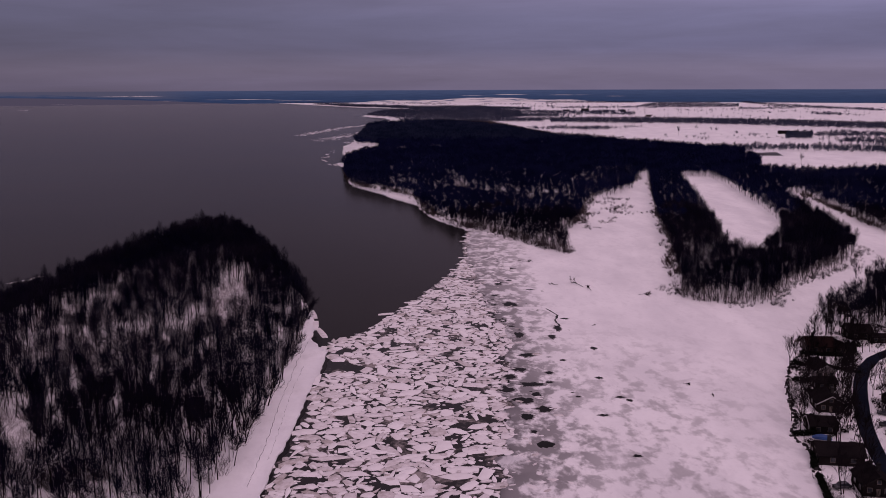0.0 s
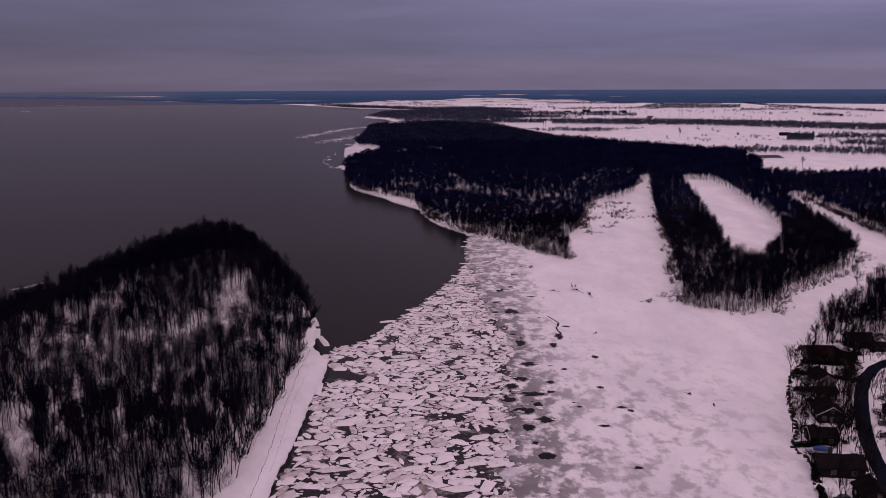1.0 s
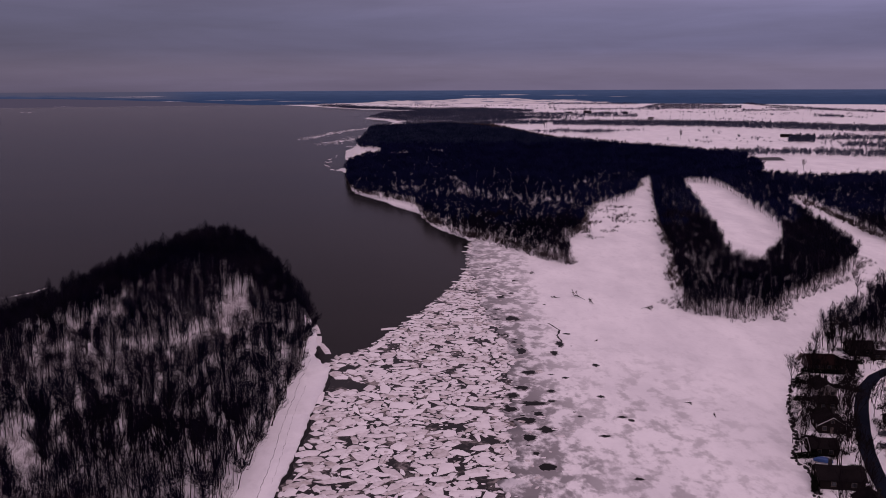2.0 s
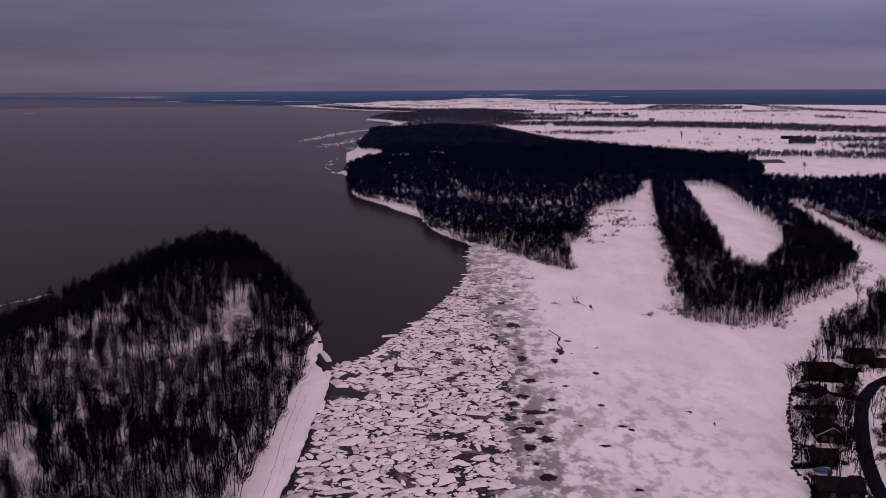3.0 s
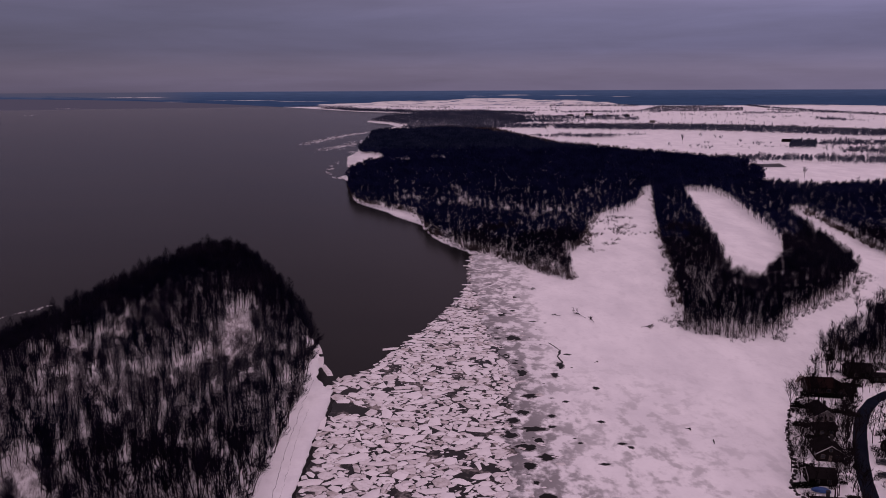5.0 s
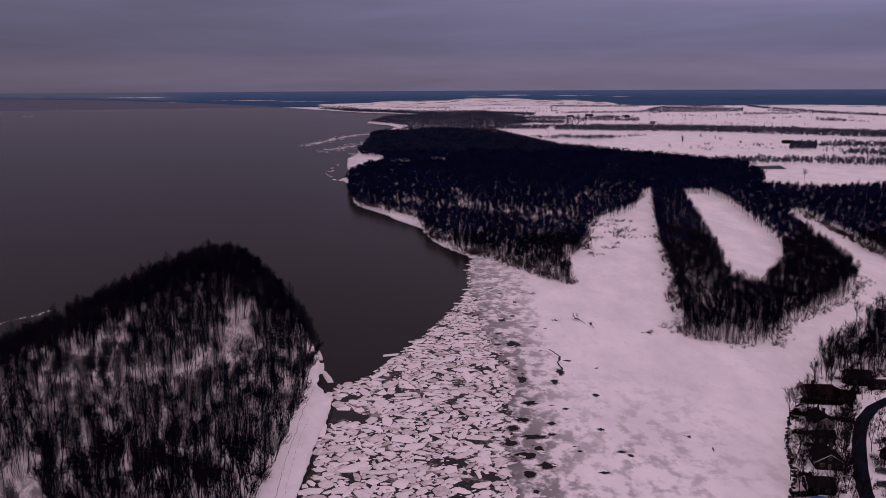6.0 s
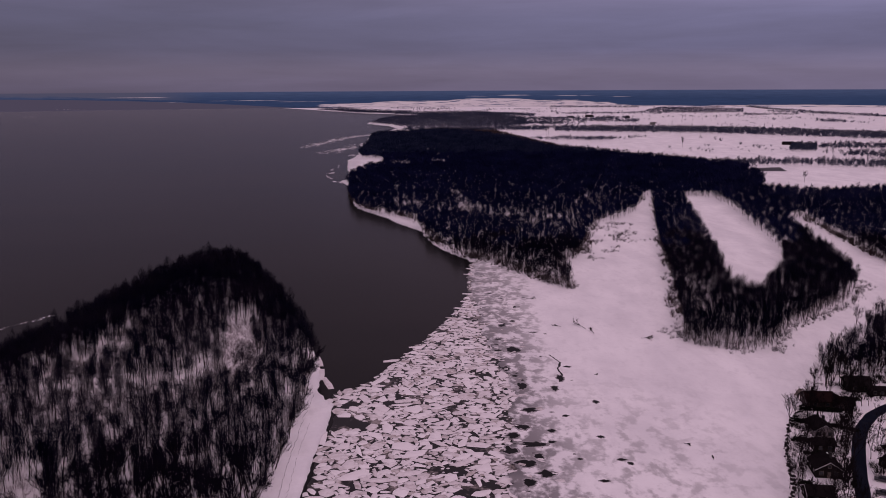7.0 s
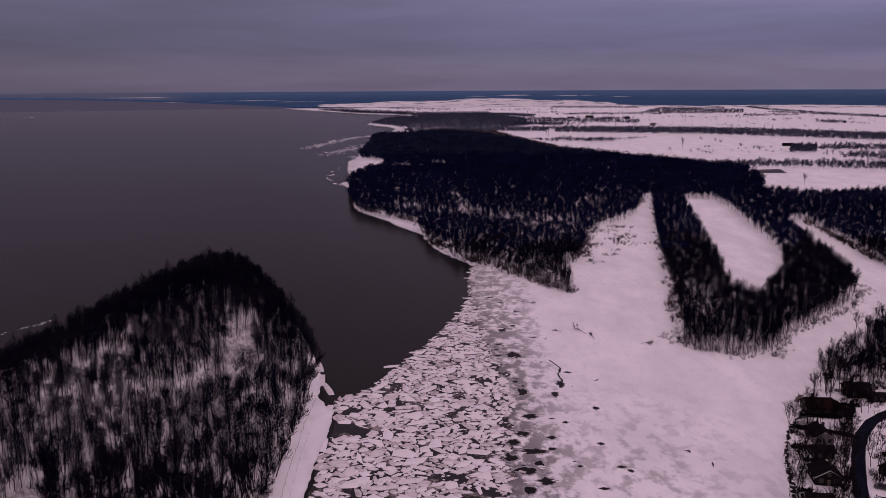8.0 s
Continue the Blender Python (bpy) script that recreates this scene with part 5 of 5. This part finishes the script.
def hedge(a, b, height, thick, seed):
    """A clipped dark hedge between two places, of short sprays over a stem row."""
    rng = random.Random(seed)
    n = math.hypot(b[0] - a[0], b[1] - a[1])
    V, F = [], []
    for _ in range(int(n * 120)):
        t, z = rng.random(), rng.random()
        p = Vector((a[0] + (b[0] - a[0]) * t + rng.uniform(-.5, .5) * thick, a[1] + (b[1] - a[1]) * t + rng.uniform(-.5, .5) * thick, 0))
        p.z = land_height(p.x, p.y) + z * height * (0.85 + 0.3 * noise.noise((p.x * 0.4, p.y * 0.4, seed)))
        blade(V, F, p, Vector((rng.uniform(-1, 1), rng.uniform(-1, 1), rng.uniform(-0.1, 1.2))).normalized(), rng.uniform(0.35, 0.7), 0.36, rng)
    for i in range(int(n / 1.2)):
        t = i * 1.2 / n
        x, y = a[0] + (b[0] - a[0]) * t, a[1] + (b[1] - a[1]) * t
        tube(V, F, [Vector((x, y, -0.2)), Vector((x, y, height * 0.7))], [0.06, 0.03], 4)
    ob = mesh_object("hedge", [tuple(v) for v in V], F, HEDGE)
    return tagged(ob, "dark clipped cedar hedge between snowy yards", "hedge", "garden hedges")


for n, q in enumerate((((135, 291.8), (148.7, 289), 1.6, 1.5), ((126.8, 281), (135.3, 278.4), 1.6, 1.5), ((136.5, 277.6), (146.3, 271), 1.3, 1.3), ((119.7, 263.9), (127.7, 262.7), 1.5, 1.3), ((119.4, 253.5), (124.1, 253.4), 1.6, 1.4), ((101.4, 219.7), (108.6, 220.2), 1.6, 1.5),
                       ((109.5, 233), (113, 232.5), 1.3, 1.1), ((114, 213), (117, 212), 1.2, 1.0), ((102.5, 209.3), (97.8, 199), 1.5, 1.4), ((97, 194), (94, 182), 1.5, 1.5), ((148, 258), (163, 254), 1.4, 1.3), ((141, 234), (150, 231), 1.3, 1.2), ((155, 302), (161, 300), 1.3, 1.2))):
    hedge(*q, n * 1.3)
bx, by = np.array([p[0] for p in shore_line]), np.array([p[1] for p in shore_line])
ok = rs.random(len(bx)) < 0.45
grove("shore_bushes", BUSH_MID, bx[ok] + rs.normal(1.0, 0.9, ok.sum()), by[ok] + rs.normal(0, 0.9, ok.sum()), BARK, 48, "dark leafless bushes along the rocky shore", "shrubs", 0.4, 0.9)

# trees between the houses and the woods behind them
LOTS = [(146, 308), (165, 335), (240, 335), (240, 300), (175, 270), (150, 225), (135, 170), (95, 175), (103, 225), (118, 262), (130, 285)]
X, Y = scattered(LOTS, 5.8, 51)
ok = off_line(X, Y, ROAD, 4.6) & off_line(X, Y, WALL_LINE, 3.5) & (Y > 178) & (X < 0.58 * Y + 12)
for q in HOUSES:
    ok &= np.hypot(X - q[0], Y - q[1]) > 0.62 * max(q[3], q[4])
X, Y = keep(X[ok], Y[ok], 0.06, 0.28, 31.0)
SX, SY = scattered(LOTS, 2.3, 55)
ok = off_line(SX, SY, ROAD, 3.2) & off_line(SX, SY, WALL_LINE, 1.5) & (SY > 178) & (SX < 0.58 * SY + 12)
for q in HOUSES:
    ok &= np.hypot(SX - q[0], SY - q[1]) > 0.5 * max(q[3], q[4])
SX, SY = keep(SX[ok], SY[ok], 0.11, -0.02, 41.0)
grove("yard_shrubs", [shrub(420 + i, 1.7 + 0.5 * (i % 3), 26, 0.11) for i in range(5)], SX, SY, BARK, 56, "dark leafless shrubs in the snowy yards", "shrubs", 0.5, 1.1)
YARD = [(154.7, 315.3), (116.4, 249), (114.9, 241.4), (123.7, 263.8), (134.7, 254.3), (129.2, 241.3), (122.6, 229.5), (139.4, 266.1), (150.8, 284.5), (161.3, 322.1), (139.9, 249.8), (144.8, 261.2), (118, 212), (126, 250),
        (136, 263), (133, 247.5), (125.5, 235), (137.5, 289.5), (128.5, 281), (122, 272), (158, 300), (163, 304), (105, 230), (133.6, 257.4), (129.6, 246.6), (124.7, 235.6), (117.5, 217), (138.6, 261.5), (111.4, 237.4), (124, 263), (115.2, 248.5), (134.2, 281), (138.5, 243), (147, 257.4), (139.8, 270.6),
        (147.6, 281.4), (112.4, 214.8), (116, 211), (127, 214.5), (120.5, 225.5), (127, 241.5), (131.5, 251.5), (136, 266), (143.5, 275.5), (108, 229), (104.5, 222.5), (147.2, 309.5), (159.9, 319.9)]
X, Y = np.concatenate([X, [p[0] for p in YARD]]), np.concatenate([Y, [p[1] for p in YARD]])
airy = [tree_thing(bare_tree(400 + i, 13 + i, (0.35, 0.22, 0.42, 0.3)[i], 4, 0.55, 6, 3, 9, 0.055), YARD_TWIG) for i in range(4)]
for i, (x, y) in enumerate(((149.0, 313.3), (157.2, 318.5), (117.1, 251.0), (110.7, 234.8))):
    airy[i].matrix_basis = pose(x, y, land_height(x, y), 0, 0, 90 * i) @ Matrix.Scale(0.62, 4)
    tagged(airy[i], "leafless tree in a snowy yard between houses", "tree", "yard trees")
for x, y in zip(X, Y):
    tagged(plant(99, x, y, 0.5, 0.85, 6.0, airy), "leafless tree in a snowy yard between houses", "tree", "yard trees")
for x, y in ((152.5, 322), (157, 326), (161, 331), (164.5, 336.5), (168.5, 341), (172, 347), (176, 352.5), (181, 358), (186, 365), (192, 371), (199, 379), (206, 388), (214, 397), (222, 407), (160, 336), (167, 347), (178, 362), (196, 383), (166, 328), (173, 333), (181, 334), (188, 336)):
    tagged(plant(99, x + 3.5, y, 0.65, 0.9, 5.0), "leafless spreading tree on the snowy bank of the bay", "tree", "bank trees")
EAST = [(243, 426), (192, 363), (168, 332), (162, 322), (170, 324), (190, 328), (240, 330), (340, 400), (420, 480)]
X, Y = scattered(EAST, 3.6, 52)
ok = X < 0.6 * Y + 30
grove("east_woods", NEAR_WOOD, X[ok], Y[ok], TWIG, 53, "dense leafless woods behind the shore houses", "woods", 0.8, 1.2)


def conifer(x, y, h):
    root = new("conifer")
    root.matrix_basis = pose(x, y, land_height(x, y))
    V, F, CV, CF = [], [], [], []
    rng = random.Random(int(x * 10))
    tube(V, F, [Vector((0, 0, -0.3)), Vector((0, 0, h * 0.9))], [0.16, 0.04], 5)
    for i in range(260):
        z = rng.random() ** 1.3
        a = rng.random() * 6.283
        r = (1 - z) * h * 0.24
        blade(CV, CF, Vector((0, 0, h * (0.12 + 0.86 * z))), Vector((math.cos(a), math.sin(a), -0.15)).normalized(), r + 0.25, 0.4, rng)
    mesh_object("trunk", [tuple(v) for v in V], F, BARK, root)
    mesh_object("crown", [tuple(v) for v in CV], CF, HEDGE, root)
    return tagged(root, "small dark evergreen conifer in a snowy yard", "conifer", "yard conifers")


for q in ((154, 292, 5), (151, 287, 4), (156, 294, 3.5), (136, 281, 4), (125, 231, 4)):
    conifer(*q)


def car(x, y, turn):
    root = new("car")
    root.matrix_basis = pose(x, y, land_height(x, y), 0, 0, turn)
    bm = bmesh.new()
    box(bm, -0.9, 0.9, -2.3, 2.3, 0.35, 1.0, 0.12)
    part("body", bm, PAINT, root)
    bm = bmesh.new()
    r = bmesh.ops.create_cube(bm, size=1.0, matrix=Matrix.Translation((0, -0.3, 1.3)) @ Matrix.Diagonal((1.6, 2.9, 0.62, 1)))
    for v in r["verts"]:
        if v.co.z > 1.3:
            v.co.x *= 0.82
            v.co.y = -0.3 + (v.co.y + 0.3) * 0.74
    part("cabin", bm, GLASS, root)
    bm = bmesh.new()
    box(bm, -0.66, 0.66, -1.36, 0.76, 1.61, 1.66, 0.01)
    part("roof", bm, PAINT, root)
    for sx in (-0.88, 0.88):
        for sy in (-1.45, 1.45):
            bm = bmesh.new()
            bmesh.ops.create_cone(bm, cap_ends=True, segments=14, radius1=0.34, radius2=0.34, depth=0.22, matrix=Matrix.Translation((sx, sy, 0.34)) @ Matrix.Rotation(radians(90), 4, "Y"))
            wheel = part("wheel", bm, RUBBER, root)
            bm = bmesh.new()
            bmesh.ops.create_cone(bm, cap_ends=True, segments=10, radius1=0.2, radius2=0.18, depth=0.26, matrix=Matrix.Translation((sx, sy, 0.34)) @ Matrix.Rotation(radians(90), 4, "Y"))
            part("rim", bm, TRIM, wheel)
    for sx in (-0.6, 0.6):
        bm = bmesh.new()
        box(bm, sx - 0.17, sx + 0.17, 2.29, 2.33, 0.68, 0.84, 0.01)
        part("headlight", bm, TRIM, root)
    return tagged(root, "dark car parked on snow beside a house", "car", "parked cars")


car(100.2, 188.5, 100)
car(135.6, 234.4, 60)
car(131.6, 225.6, 65)

# boat under a blue tarpaulin
root = new("covered_boat")
root.matrix_basis = pose(108, 216.6, land_height(108, 217) + 0.1, 0, 0, 75)
bm = bmesh.new()
rows = []
for i, (yy, wd, hh) in enumerate(((-2.6, 0.9, 0.9), (-1.5, 1.1, 1.5), (0, 1.15, 1.7), (1.4, 1.0, 1.5), (2.6, 0.35, 1.0))):
    rows.append([bm.verts.new((px * wd, yy, pz)) for px, pz in ((-1, 0.45), (-0.9, 0.8 * hh), (0, hh), (0.9, 0.8 * hh), (1, 0.45))])
for p, q in zip(rows, rows[1:]):
    for i in range(4):
        bm.faces.new((p[i], p[i + 1], q[i + 1], q[i]))
bm.faces.new(rows[0][::-1])
bm.faces.new(rows[-1])
bmesh.ops.recalc_face_normals(bm, faces=bm.faces[:])
part("tarpaulin", bm, TARP, root)
bm = bmesh.new()
box(bm, -0.75, 0.75, -2.4, 2.0, -0.15, 0.5, 0.15)
part("hull", bm, TRIM, root)
tagged(root, "boat stored on snow under a blue tarpaulin", "boat")

# small jetty pulled up at the shore
root = new("jetty")
root.matrix_basis = pose(140.6, 308, 0.3, 0, 0, -35)
for i in range(11):
    bm = bmesh.new()
    box(bm, -0.8, 0.8, -4.4 + i * 0.8, -3.65 + i * 0.8, 0.4, 0.48)
    part("plank", bm, WOOD, root)
for sx in (-0.7, 0.7):
    for sy in (-4, 0, 4):
        bm = bmesh.new()
        box(bm, sx - 0.08, sx + 0.08, sy - 0.08, sy + 0.08, -0.6, 0.9, 0.01)
        part("post", bm, WOOD, root)
tagged(root, "short dark wooden jetty frozen in at the shore", "jetty")
